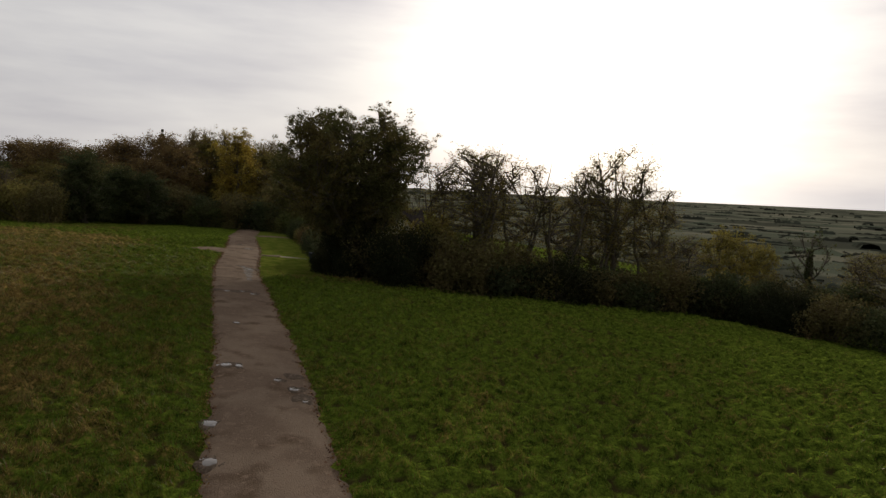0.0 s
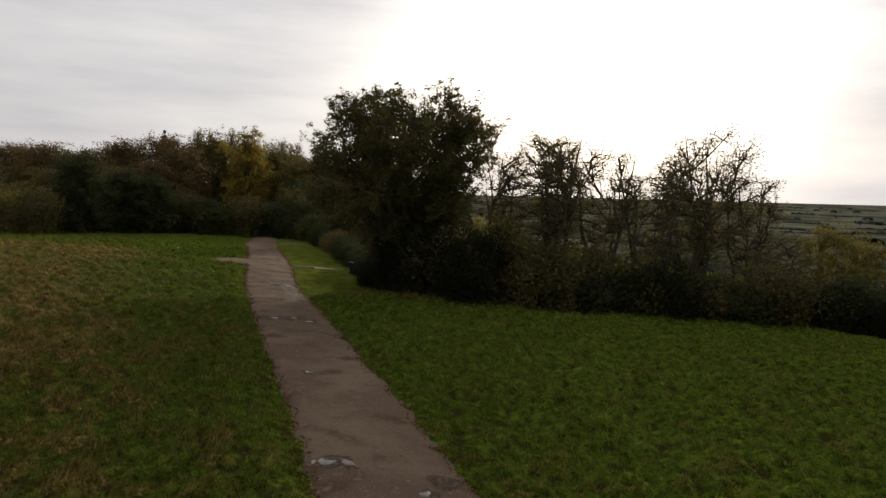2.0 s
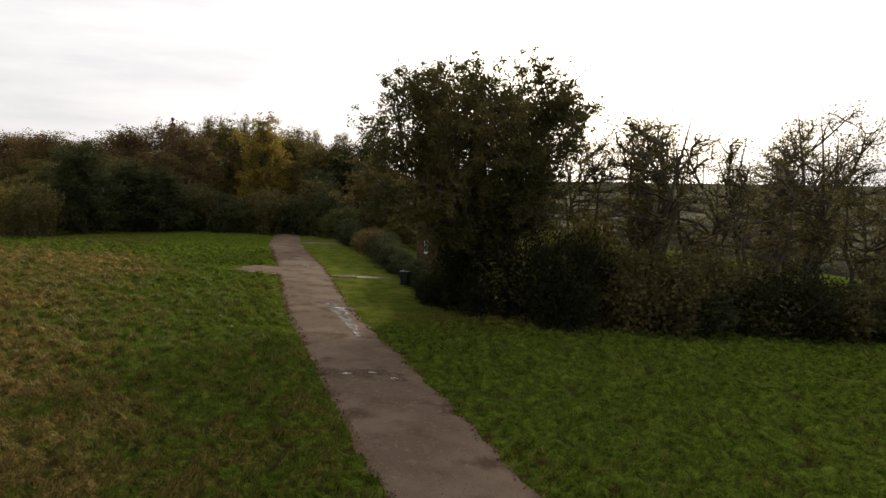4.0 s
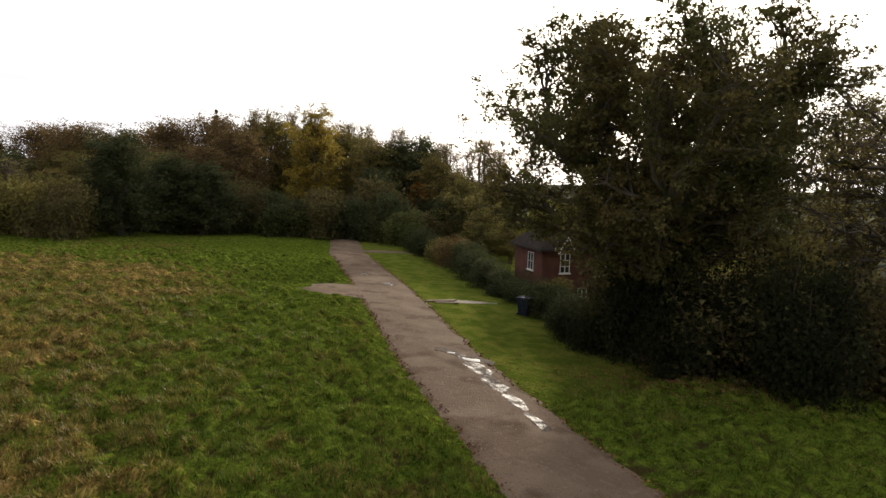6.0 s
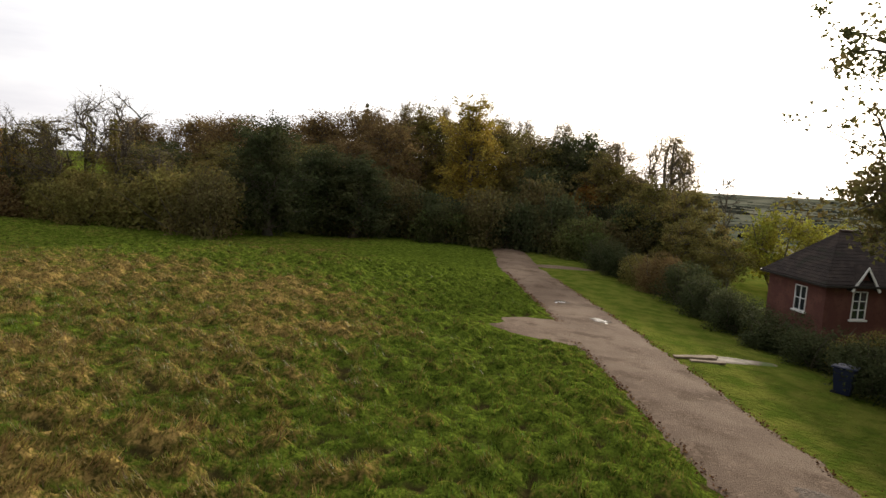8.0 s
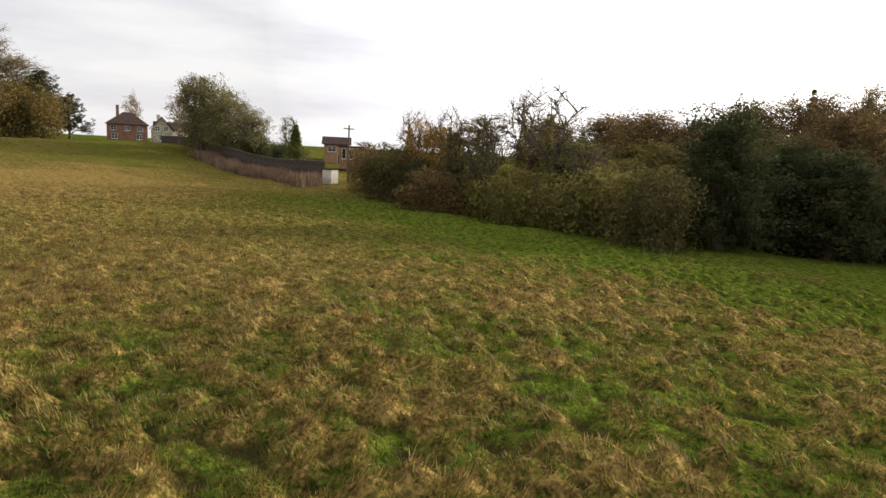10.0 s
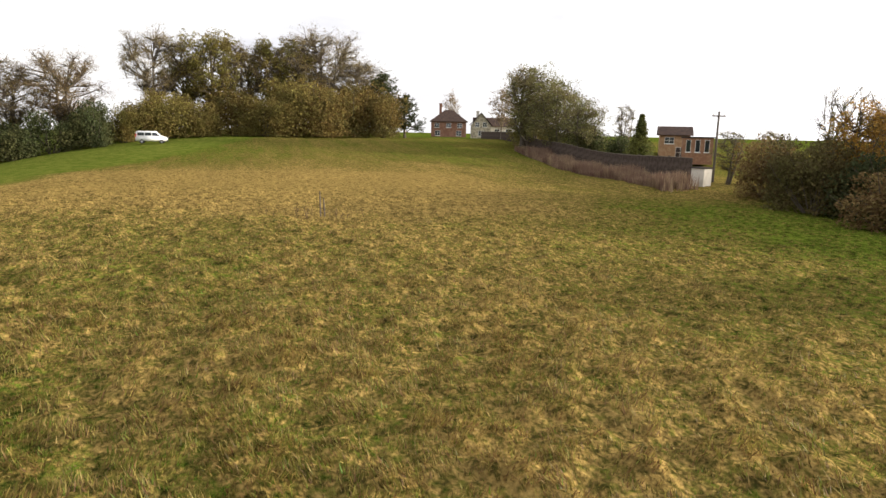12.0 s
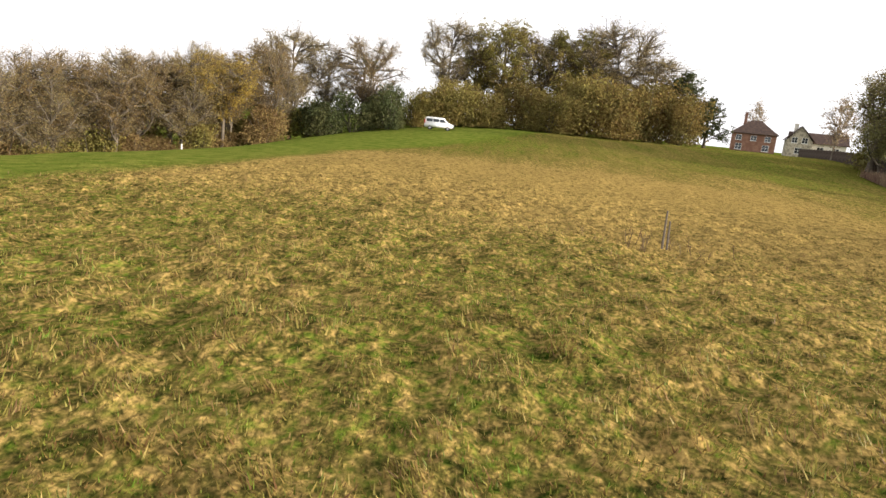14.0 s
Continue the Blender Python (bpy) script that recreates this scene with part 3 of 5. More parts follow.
def sheet(name, outline, mat, lift, label, category, rings=4, kind="structure"):
    """A flat patch lying on the ground: outline from a centre, radii and a turn."""
    cx, cy, ra, rb, turn, seed = outline
    n = 40
    up = lift if callable(lift) else (lambda x, y: lift)
    V, F = [(cx, cy, hz(cx, cy) + up(cx, cy))], []
    for r in range(1, rings + 1):
        for k in range(n):
            a = k * 2 * math.pi / n
            f = r / rings * (1 + 0.34 * noise.noise(Vector((math.cos(a) * 1.2, math.sin(a) * 1.2, seed))) + 0.13 * noise.noise(Vector((math.cos(a) * 4, math.sin(a) * 4, seed))))
            u, w = ra * f * math.cos(a), rb * f * math.sin(a)
            x, y = cx + u * math.cos(turn) - w * math.sin(turn), cy + u * math.sin(turn) + w * math.cos(turn)
            V.append((x, y, hz(x, y) + up(x, y) - (0.05 if r == rings else 0)))
    for k in range(n):
        F.append((0, 1 + k, 1 + (k + 1) % n))
    for r in range(rings - 1):
        for k in range(n):
            a, b = 1 + r * n + k, 1 + r * n + (k + 1) % n
            F.append((a, a + n, b + n, b))
    return tagged(new(name, mesh_of(name, V, F, mat, shade=True)), label, category, kind=kind)


sheet("lane_layby", (-22.3, 63.0, 3.1, 2.3, 0.5, 2.0), LANE, 0.03, "bare gravel passing place beside the lane", "layby")
sheet("lane_turning", (-23.6, 87.6, 3.2, 1.0, 0.5, 6.0), LANE, 0.03, "bare earth drive leading off the lane", "drive")
MUD = material("trodden earth", (0.2, 0.16, 0.11), 0.9, [((0.11, 0.09, 0.05), 2.0, 0.45, 0.6), ((0.1, 0.13, 0.04), 1.0, 0.55, 0.65)], 0.5, 16)
sheet("verge_path", (-15.3, 63.4, 2.0, 0.5, 0.45, 9.0), MUD, 0.03, "trodden earth path across the mown verge", "path")

WATER = material("puddle water", (0.12, 0.1, 0.08), 0.06, spec=0.7)
POT = material("broken pothole edge", (0.082, 0.06, 0.042), 0.85, [((0.15, 0.11, 0.08), 9, 0.5, 0.6)], 1.0, 14, spec=0.05)


def lift_on_lane(x, y):
    c, w = lane_mid(y)
    k = (x - (c - w)) / (2 * w)
    return 0.035 + 0.05 * (1 - (2 * k - 1) ** 2) - 0.03 * math.exp(-((abs(2 * k - 1) - 0.5) / 0.14) ** 2)


for i, (px, py, ra, rb) in enumerate(((-6.5, 17.6, 0.34, 0.3), (-5.65, 15.3, 0.28, 0.3), (-7.85, 22.9, 0.26, 0.3), (-7.3, 22.95, 0.3, 0.26), (-5.6, 21.7, 0.18, 0.2), (-4.8, 20.95, 0.26, 0.24), (-4.2, 19.9, 0.14, 0.16),
                                       (-12.95, 37.9, 0.24, 0.2), (-12.1, 38.1, 0.24, 0.17), (-11.3, 37.7, 0.27, 0.22), (-15.2, 49.7, 0.52, 0.42), (-15.95, 50.3, 0.22, 0.3), (-22.6, 70.2, 0.3, 0.4), (-20.4, 66.8, 0.22, 0.3), (-9.6, 29.5, 0.22, 0.2))):
    lf = lift_on_lane(px, py)
    sheet("pothole", (px + 0.05, py, ra * 1.55, rb * 1.45, -0.3, 20.0 + i), POT, lf + 0.012, "broken pothole in the lane", "pothole")
    sheet("puddle", (px, py, ra * 1.2, rb * 1.2, -0.3, 40.0 + i), WATER, lf + 0.018, "shallow puddle of rainwater in a pothole", "puddle", 2)
for k, (px, py, ra, rb) in enumerate(((-13.5, 38.0, 0.5, 0.4), (-12.5, 37.8, 0.6, 0.42), (-11.6, 38.3, 0.6, 0.4), (-5.2, 22.3, 0.5, 0.35), (-4.4, 20.2, 0.4, 0.5), (-16.2, 50.6, 0.6, 0.5))):
    sheet("pothole", (px, py, ra, rb, -0.3, 80.0 + k), POT, lambda x, y: lift_on_lane(x, y) + 0.008, "broken pothole in the lane", "pothole")


def wet_material():
    """Rain-wet gravel: film of water in the hollows, matt stones between."""
    m = material("wet lane surface", (0.085, 0.066, 0.05), 0.5, [((0.13, 0.1, 0.078), 6, 0.45, 0.55)], 1.0, 14, spec=0.13)
    n, l = m.node_tree.nodes, m.node_tree.links
    tex = n.new("ShaderNodeTexCoord")
    spots = n.new("ShaderNodeTexNoise")
    spots.inputs["Scale"].default_value, spots.inputs["Detail"].default_value = 2.6, 7
    l.new(tex.outputs["Object"], spots.inputs["Vector"])
    span = n.new("ShaderNodeMapRange")
    span.inputs["From Min"].default_value, span.inputs["From Max"].default_value = 0.46, 0.58
    span.inputs["To Min"].default_value, span.inputs["To Max"].default_value = 0.48, 1.0
    l.new(spots.outputs["Fac"], span.inputs["Value"])
    l.new(span.outputs["Result"], n["Principled BSDF"].inputs["Roughness"])
    return m


WET = wet_material()
for k, (px, py, ra, rb) in enumerate(((-14.95, 48.6, 0.5, 1.0), (-14.45, 46.9, 0.42, 1.2), (-13.9, 45.3, 0.32, 1.0), (-13.4, 43.8, 0.24, 0.9), (-20.6, 66.6, 0.5, 0.7), (-15.6, 50.0, 0.3, 0.8))):
    sheet("wet_patch", (px, py, ra, rb, 0.33, 60.0 + k), WET, lambda x, y: lift_on_lane(x, y) + 0.014, "wet shining patch along the lane edge", "wet patch")

# ---- trees and bushes ----
def meet(specs, make, name, label, category="tree", group="", crown="crown", trunk="trunk"):
    for k, (x, y, height, width, turn) in enumerate(specs):
        mk = make[k % len(make)]
        meshes, h0, w0 = mk
        stand(name, meshes, x, y, label, category, group, turn, (width / w0, width / w0, height / h0), None, crown, trunk)


oak = stand("oak_tree", tree_meshes("oak", 11, 14.7, 16.6, BARK, OAK, base=0.2, lobes=130, twigs=8, leaves=172000, leaf_size=0.155, trunk=0.042, lobe_size=0.17, top=0.54, ivy=0.1, dome=2.6, clump=0.37, outer=0.8), -7.9, 53.8, "huge spreading oak with dark brown-green leaves and ivied trunk", "tree", turn=40)
ash = (tree_meshes("ash", 21, 14, 6, BARK, OLIVE, base=0.2, lobes=36, twigs=10, leaves=7200, leaf_size=0.13, trunk=0.018, stems=3, top=0.6, lobe_size=0.34), 14, 6)
ash2 = (tree_meshes("ash_b", 22, 13, 4.2, BARK, GREY, base=0.2, lobes=20, twigs=8, leaves=3600, leaf_size=0.14, trunk=0.016, stems=2, top=0.6, lean=0.08), 13, 4.2)
ash3 = (tree_meshes("ash_c", 23, 14.6, 8, BARK, OLIVE, base=0.2, lobes=34, twigs=10, leaves=11000, leaf_size=0.14, trunk=0.02, stems=3, top=0.6, lobe_size=0.3), 14.6, 8)
meet([(2.6, 57.8, 13.8, 8.0, 10), (7.4, 58.4, 13.2, 7.5, 80), (4.6, 61.8, 14.4, 6.4, 140), (18.2, 63.8, 16.4, 9.4, 30), (12.0, 60.4, 12.0, 7.5, 250), (0.4, 59.8, 12.4, 6.0, 200), (15.2, 62.6, 13.6, 7.5, 20), (21.2, 62.4, 12.8, 7.0, 100)], [ash, ash, ash, ash3, ash], "ash_tree", "many-stemmed ash tree with thinning olive leaves", group="field edge trees")
meet([(13.2, 62.4, 13.8, 3.8, 0), (4.2, 59.6, 13.2, 3.6, 60)], [ash2], "bare_tree", "nearly leafless slender tree with pale twigs", group="field edge trees")
yel = (tree_meshes("maple", 31, 8.8, 7, BARK, leafy("dull golden leaves", (0.2, 0.165, 0.04), (0.16, 0.14, 0.04)), base=0.15, lobes=28, twigs=6, leaves=14000, leaf_size=0.17, trunk=0.016, stems=3), 8.8, 7)
meet([(30.6, 66.0, 9.0, 7.6, 0), (34.6, 66.6, 8.0, 4.2, 50)], [yel], "maple_tree", "small field maple with golden yellow autumn leaves")
ivy = (tree_meshes("ivied", 33, 9.8, 5.2, BARK, DARK, base=0.45, lobes=14, twigs=7, leaves=4200, leaf_size=0.2, trunk=0.03, ivy=0.85), 9.8, 5.2)
meet([(35.9, 60.1, 9.8, 5.0, 0)], [ivy], "ivied_tree", "bare tree with its trunk clothed in dark ivy")
meet([(38.5, 54.2, 7.8, 7.0, 40), (46, 56, 8, 7, 90), (42, 47, 6.5, 7, 10), (25.5, 64.5, 8.0, 6.5, 200), (41.5, 59.5, 8.2, 6.5, 120)], [ash], "thorn_tree", "dark hawthorn with olive leaves on the slope")

# bushes along the foot of the field
bush = (shrub_meshes("thicket", 41, 4, 6, 4, BARK, DARK, 14, 8000, 0.2), 4, 6)
bush2 = (shrub_meshes("thicket_b", 42, 4, 6, 4, BARK, OLIVE, 14, 8000, 0.19), 4, 6)
bush4 = (shrub_meshes("thicket_d", 45, 4, 6, 4, BARK, leafy("dull brown-olive leaves", (0.1, 0.086, 0.033), (0.125, 0.095, 0.04), translucent=0.28), 14, 8000, 0.19), 4, 6)
bush3 = (shrub_meshes("thicket_c", 43, 4, 6, 4, BARK, BROWN, 14, 8000, 0.19), 4, 6)
# leaf colour darkened to paint in the shade under oak and thickets
shade = (shrub_meshes("ivy_thicket", 46, 4, 6, 4, BARK, leafy("shade-darkened ivy leaves", (0.022, 0.026, 0.011), (0.045, 0.042, 0.018)), 14, 14000, 0.14), 4, 6)
edge = []
for k in range(11):
    f = k / 10
    edge.append((-4.5 + 30.5 * f, 52.4 + 5.2 * f + 1.0 * math.sin(k * 2.1), 4.4 + 0.9 * math.sin(k * 1.7), 7.6, 40 * k))
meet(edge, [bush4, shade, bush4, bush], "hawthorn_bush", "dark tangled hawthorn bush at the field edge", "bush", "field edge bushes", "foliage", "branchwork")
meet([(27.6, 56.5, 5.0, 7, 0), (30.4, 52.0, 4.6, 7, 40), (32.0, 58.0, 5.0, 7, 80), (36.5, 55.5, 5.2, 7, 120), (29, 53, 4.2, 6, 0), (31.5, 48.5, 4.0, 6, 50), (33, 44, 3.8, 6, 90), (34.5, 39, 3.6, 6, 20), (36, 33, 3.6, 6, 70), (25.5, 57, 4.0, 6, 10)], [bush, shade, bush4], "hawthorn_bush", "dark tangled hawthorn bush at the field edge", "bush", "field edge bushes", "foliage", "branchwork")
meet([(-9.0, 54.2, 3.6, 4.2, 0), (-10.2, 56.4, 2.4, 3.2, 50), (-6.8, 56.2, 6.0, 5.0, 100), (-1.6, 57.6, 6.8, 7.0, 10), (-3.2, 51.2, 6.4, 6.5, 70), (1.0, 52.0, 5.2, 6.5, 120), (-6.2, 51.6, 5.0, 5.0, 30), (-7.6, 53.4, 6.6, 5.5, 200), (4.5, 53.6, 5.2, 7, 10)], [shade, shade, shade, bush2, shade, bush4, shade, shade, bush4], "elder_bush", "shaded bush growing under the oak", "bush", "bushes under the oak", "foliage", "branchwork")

# garden hedge along the verge
HEDGE = leafy("hedge leaves", (0.05, 0.06, 0.025), (0.085, 0.085, 0.036))
for k in range(11):
    f = k / 10
    x, y = -21.4 + 10.6 * f ** 0.85, 90.0 - 31.0 * f
    leaf = (HEDGE, HEDGE, OLIVE, BROWN, HEDGE, HEDGE)[k] if k < 6 else HEDGE
    stand("hedge_bush", shrub_meshes("hedge%d" % k, 60 + k, 2.7, 3.9, 2.3, BARK, leaf, 14, 10000, 0.11), x + 0.6, y, "clipped bushy section of garden hedge beside the verge", "hedge", "garden hedge", 70, (1, 1, (1 if k < 6 else 0.72) + 0.1 * math.sin(k * 2.3)), None, "foliage", "branchwork")
garden = (tree_meshes("garden_birch", 36, 7, 6, BARK, OLIVE, base=0.1, lobes=26, twigs=7, leaves=12000, leaf_size=0.16, trunk=0.014, stems=3), 7, 6)
meet([(-13.5, 97, 8.0, 8, 0), (-16.5, 100, 8.4, 8, 200), (-11.6, 88.5, 4.2, 5, 120), (-14.6, 91, 5.0, 6, 30)], [garden], "garden_birch_tree", "small olive-leaved tree growing behind the garden hedge", group="trees behind the hedge")
lime = (tree_meshes("lime", 35, 6.6, 9, BARK, LIME, base=0.12, lobes=26, twigs=6, leaves=10000, leaf_size=0.22, trunk=0.02, stems=3), 6.6, 9)
meet([(-7.0, 92.0, 7.0, 9.4, 0), (-1.5, 95.0, 6.4, 7.5, 70)], [lime], "garden_tree", "bushy yellow-green garden tree behind the cottage")
meet([(-6.6, 62.5, 2.4, 3.2, 0), (-10.4, 64.6, 2.2, 3.0, 60), (-9.6, 59.4, 1.9, 3.2, 20), (-8.2, 57.0, 2.4, 3.6, 80)], [(shrub_meshes("laurel", 47, 4, 4, 4, BARK, GREEN, 12, 8000, 0.15), 4, 4), bush2], "garden_bush", "evergreen garden bush in front of the cottage", "bush", "", "foliage", "branchwork")

# wood beyond the field
decid = (tree_meshes("wood_oak", 51, 16, 11, BARK, BROWN, base=0.05, lobes=46, twigs=6, leaves=24000, leaf_size=0.23, trunk=0.022, lobe_size=0.36), 16, 11)
decid2 = (tree_meshes("wood_ash", 52, 16, 10, BARK, OLIVE, base=0.05, lobes=46, twigs=6, leaves=24000, leaf_size=0.23, trunk=0.02, lobe_size=0.36), 16, 10)
poplar = (tree_meshes("poplar", 53, 18, 9, BARK, YELLOW, base=0.04, lobes=40, twigs=6, leaves=26000, leaf_size=0.23, trunk=0.02, lobe_size=0.34, top=0.4), 18, 9)
thin = (tree_meshes("thin_wood", 54, 17, 8, BARK, GREY, base=0.3, lobes=24, twigs=9, leaves=9000, leaf_size=0.18, trunk=0.018, lobe_size=0.34), 17, 8)
dark = (tree_meshes("holm", 55, 10, 7.4, BARK, DARK, base=0.0, lobes=34, twigs=6, leaves=26000, leaf_size=0.2, trunk=0.03, lobe_size=0.42, top=0.35), 10, 7.4)
fir = (conifer_meshes("fir", 56, 16, 6, BARK, DARK, 20, 4500, 0.35), 16, 6)
meet([(-60.9, 120.5, 16.0, 15, 0), (-56.4, 125.8, 17.8, 13, 60), (-50.5, 119, 15.0, 13, 120), (-68, 121, 14, 13, 30), (-53, 112, 11.5, 12, 200), (-62, 113, 11, 12, 100), (-66, 130, 15.5, 15, 80), (-54, 138, 18, 15, 20), (-45, 137, 17.5, 14, 140), (-33, 137, 15.5, 14, 250), (-76, 126, 13.5, 14, 10), (-72, 116, 14.5, 14, 50), (-80, 119, 14.2, 14, 10), (-87, 114, 13, 14, 200)], [decid], "wood_oak_tree", "oak in russet autumn leaf at the wood edge", group="woodland trees")
meet([(-48.8, 130.6, 18.6, 13, 0), (-31, 122, 14, 13, 60), (-81.5, 125.8, 13.5, 13, 90), (-75, 132, 13, 12, 40), (-90, 118, 11, 12, 10), (-24.2, 131, 15.6, 13, 80), (-55.5, 106, 9.5, 11, 200), (-31.5, 119, 9, 11, 20), (-29, 112, 9, 9, 130), (-71, 112, 10, 12, 10), (-18, 118, 10, 10, 10), (-70, 98, 8.5, 11, 10), (-60, 98, 8.5, 11, 60), (-37, 128, 16.5, 13, 40), (-27, 124, 14, 12, 300), (-21, 121, 12, 10, 30)], [decid2, decid2, dark], "wood_ash_tree", "tall woodland tree with dull olive foliage", group="woodland trees")
meet([(-38.2, 117.0, 18.0, 11.0, 0)], [poplar], "poplar_tree", "tall poplar with golden yellow leaves at the wood edge")
meet([(-37.8, 138.4, 18.6, 7.5, 0), (-44, 139, 18.2, 7, 80), (-14.5, 113.0, 14.8, 8.4, 30), (-20, 124, 14.5, 8, 160), (-35, 130, 15, 7, 10), (-58, 134, 17.5, 7, 10)], [thin], "birch_tree", "thinly leaved tree with fine grey twigs", group="woodland trees")
meet([(-48.1, 84.2, 10.2, 8.4, 0), (-43.5, 91.5, 8.0, 8.5, 70), (-47, 91, 8.6, 8, 20)], [dark], "holm_oak_tree", "dense dark evergreen tree at the wood edge")
meet([(-86, 130, 12, 5, 0), (-92, 126, 10, 4, 0), (-57.5, 129, 17.6, 5.5, 0)], [fir], "fir_tree", "dark pointed fir above the wood", group="woodland trees")
meet([(-23.0, 119.0, 8.0, 7, 0), (-28, 113, 7, 7, 60)], [(tree_meshes("russet", 57, 8, 7, BARK, ORANGE, base=0.1, lobes=22, twigs=6, leaves=4000, leaf_size=0.3, trunk=0.02), 8, 7)], "beech_tree", "small beech with orange-brown leaves")
meet([(-4.6, 132.0, 11.6, 4.6, 0), (6, 150, 10, 4, 40)], [(tree_meshes("dead", 58, 11.4, 4.6, BARK, GREY, base=0.35, lobes=14, twigs=8, leaves=60, leaf_size=0.2, trunk=0.02), 11.4, 4.6)], "dead_tree", "leafless dead tree against the pale vale", group="dead trees")
under = []
for k in range(18):
    f = k / 17
    under.append((-55 + 42 * f + 1.5 * math.sin(k * 3.1), 88 + 11 * math.sin(f * 2.0) ** 0.8 + 1.5 * math.sin(k * 1.3), 5.0 + 1.4 * math.sin(k * 2.2), 7.5, 47 * k))
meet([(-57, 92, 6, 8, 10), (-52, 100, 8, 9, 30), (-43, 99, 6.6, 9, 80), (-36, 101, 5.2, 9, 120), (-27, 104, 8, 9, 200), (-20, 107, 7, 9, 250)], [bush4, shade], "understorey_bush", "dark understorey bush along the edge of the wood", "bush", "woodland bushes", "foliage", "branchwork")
meet(under, [bush, bush4, bush, (shrub_meshes("holly", 44, 4, 6, 4, BARK, GREEN, 14, 9000, 0.18), 4, 6), bush4], "understorey_bush", "dark understorey bush along the edge of the wood", "bush", "woodland bushes", "foliage", "branchwork")

# scrub at the head of the field
meet([(-52.2, 79.7, 5.8, 9.4, 0), (-48.6, 77.0, 5.2, 6.0, 80), (-56.5, 80.5, 5.4, 7, 40)], [bush2, bush4], "sallow_bush", "rounded brown-olive sallow bush in the scrub", "bush", "scrub bushes", "foliage", "branchwork")
meet([(-75.1, 77.3, 5.4, 6.2, 0), (-68.3, 76.0, 3.8, 6.5, 60), (-61.4, 78.3, 4.6, 6.4, 120), (-71.6, 79, 4.8, 6, 30), (-77.6, 80.2, 5.4, 6, 10), (-81.6, 79.4, 4.8, 5.6, 90), (-65, 80, 4.8, 6, 70)], [bush4, bush3, bush2, bush], "scrub_bush", "tangled brown-green scrub bush", "bush", "scrub bushes", "foliage", "branchwork")
bare = (tree_meshes("scrub_bare", 59, 10.8, 6.2, BARK, OLIVE, base=0.4, lobes=22, twigs=9, leaves=3000, leaf_size=0.15, trunk=0.014, lobe_size=0.3, ivy=0.82), 10.8, 6.2)
meet([(-61.2, 81.8, 11.6, 7.0, 0), (-64.4, 82.5, 11.2, 6.0, 90), (-70.2, 79.6, 9.6, 3.6, 30), (-75.0, 80.2, 9.0, 3.6, 200), (-78.2, 81.5, 9.0, 3.2, 100)], [bare], "bare_ash_tree", "leafless ash with ivy on its trunk in the scrub", group="scrub trees")
meet([(-67.5, 80.5, 9.2, 5.4, 0), (-65.5, 79.0, 8.8, 4.2, 50), (-70.5, 81.5, 8.8, 5.2, 90), (-68.6, 80.2, 8.0, 6, 150), (-58.5, 83, 7.4, 6.5, 20), (-78.5, 86, 7.4, 6, 20), (-75.5, 84, 8.0, 6, 200)], [ash2, ash, ash2, ash, ash], "scrub_ash_tree", "slender half-bare tree rising from the scrub", group="scrub trees")
meet([(-73.6, 80.2, 8.0, 6.5, 0)], [(tree_meshes("hornbeam", 32, 9, 7, BARK, leafy("orange-yellow leaves", (0.33, 0.19, 0.04), (0.22, 0.15, 0.045)), base=0.2, lobes=26, twigs=6, leaves=12000, leaf_size=0.16, trunk=0.016, stems=3), 9, 7)], "hornbeam_tree", "small tree with orange-yellow leaves behind the scrub")

# far side of the hill
big = (tree_meshes("willow", 71, 13, 12, BARK, leafy("dull willow leaves", (0.15, 0.148, 0.058), (0.19, 0.155, 0.07)), base=0.1, lobes=34, twigs=9, leaves=18000, leaf_size=0.22, trunk=0.02, stems=3, lobe_size=0.34), 13, 12)
meet([(-132.6, 83.6, 13.0, 12, 0), (-126.0, 84.6, 11.0, 12, 80), (-120.5, 85.4, 8.6, 9, 150)], [big], "willow_tree", "broad green-brown tree behind the fence", group="trees by the fence")
meet([(-136.0, 83.4, 13.2, 10, 0), (-139.5, 86, 8.5, 8, 70)], [thin], "sallow_tree", "twiggy brown sallow growing against the fence", group="trees by the fence")
meet([(-121.5, 86.5, 5.5, 7, 0), (-137, 86, 6, 8, 40), (-113, 87.5, 4.6, 6, 40)], [bush, bush2], "fence_bush", "dark bush growing over the fence", "bush", "", "foliage", "branchwork")
meet([(-107.0, 85.4, 6.8, 4.8, 0)], [(conifer_meshes("cypress", 72, 7.6, 4.8, BARK, leafy("yellow-green conifer needles", (0.12, 0.125, 0.035), (0.08, 0.095, 0.03)), 22, 14000, 0.2, 0.0), 7.6, 4.8)], "cypress_tree", "cone-shaped green garden conifer", "conifer")
meet([(-120.5, 91.8, 8.3, 3.8, 0), (-100, 92, 6.2, 5, 30), (-90, 88, 6.0, 5, 80)], [ash], "garden_ash_tree", "thin garden tree by the far houses")
meet([(-156.8, 88.0, 10.5, 7, 0), (-252, 107.5, 16, 8, 0)], [(tree_meshes("birch_far", 73, 10, 7, BARKPALE, PALE, base=0.2, lobes=22, twigs=8, leaves=2600, leaf_size=0.24, trunk=0.018), 10, 7)], "silver_birch_tree", "pale twiggy birch beside the far houses", group="far birches")
tall = (tree_meshes("tall", 74, 18, 13, BARK, GREY, base=0.3, lobes=64, twigs=12, leaves=30000, leaf_size=0.13, trunk=0.015, lobe_size=0.21, top=0.6, dome=2.0, outer=0.8), 18, 13)
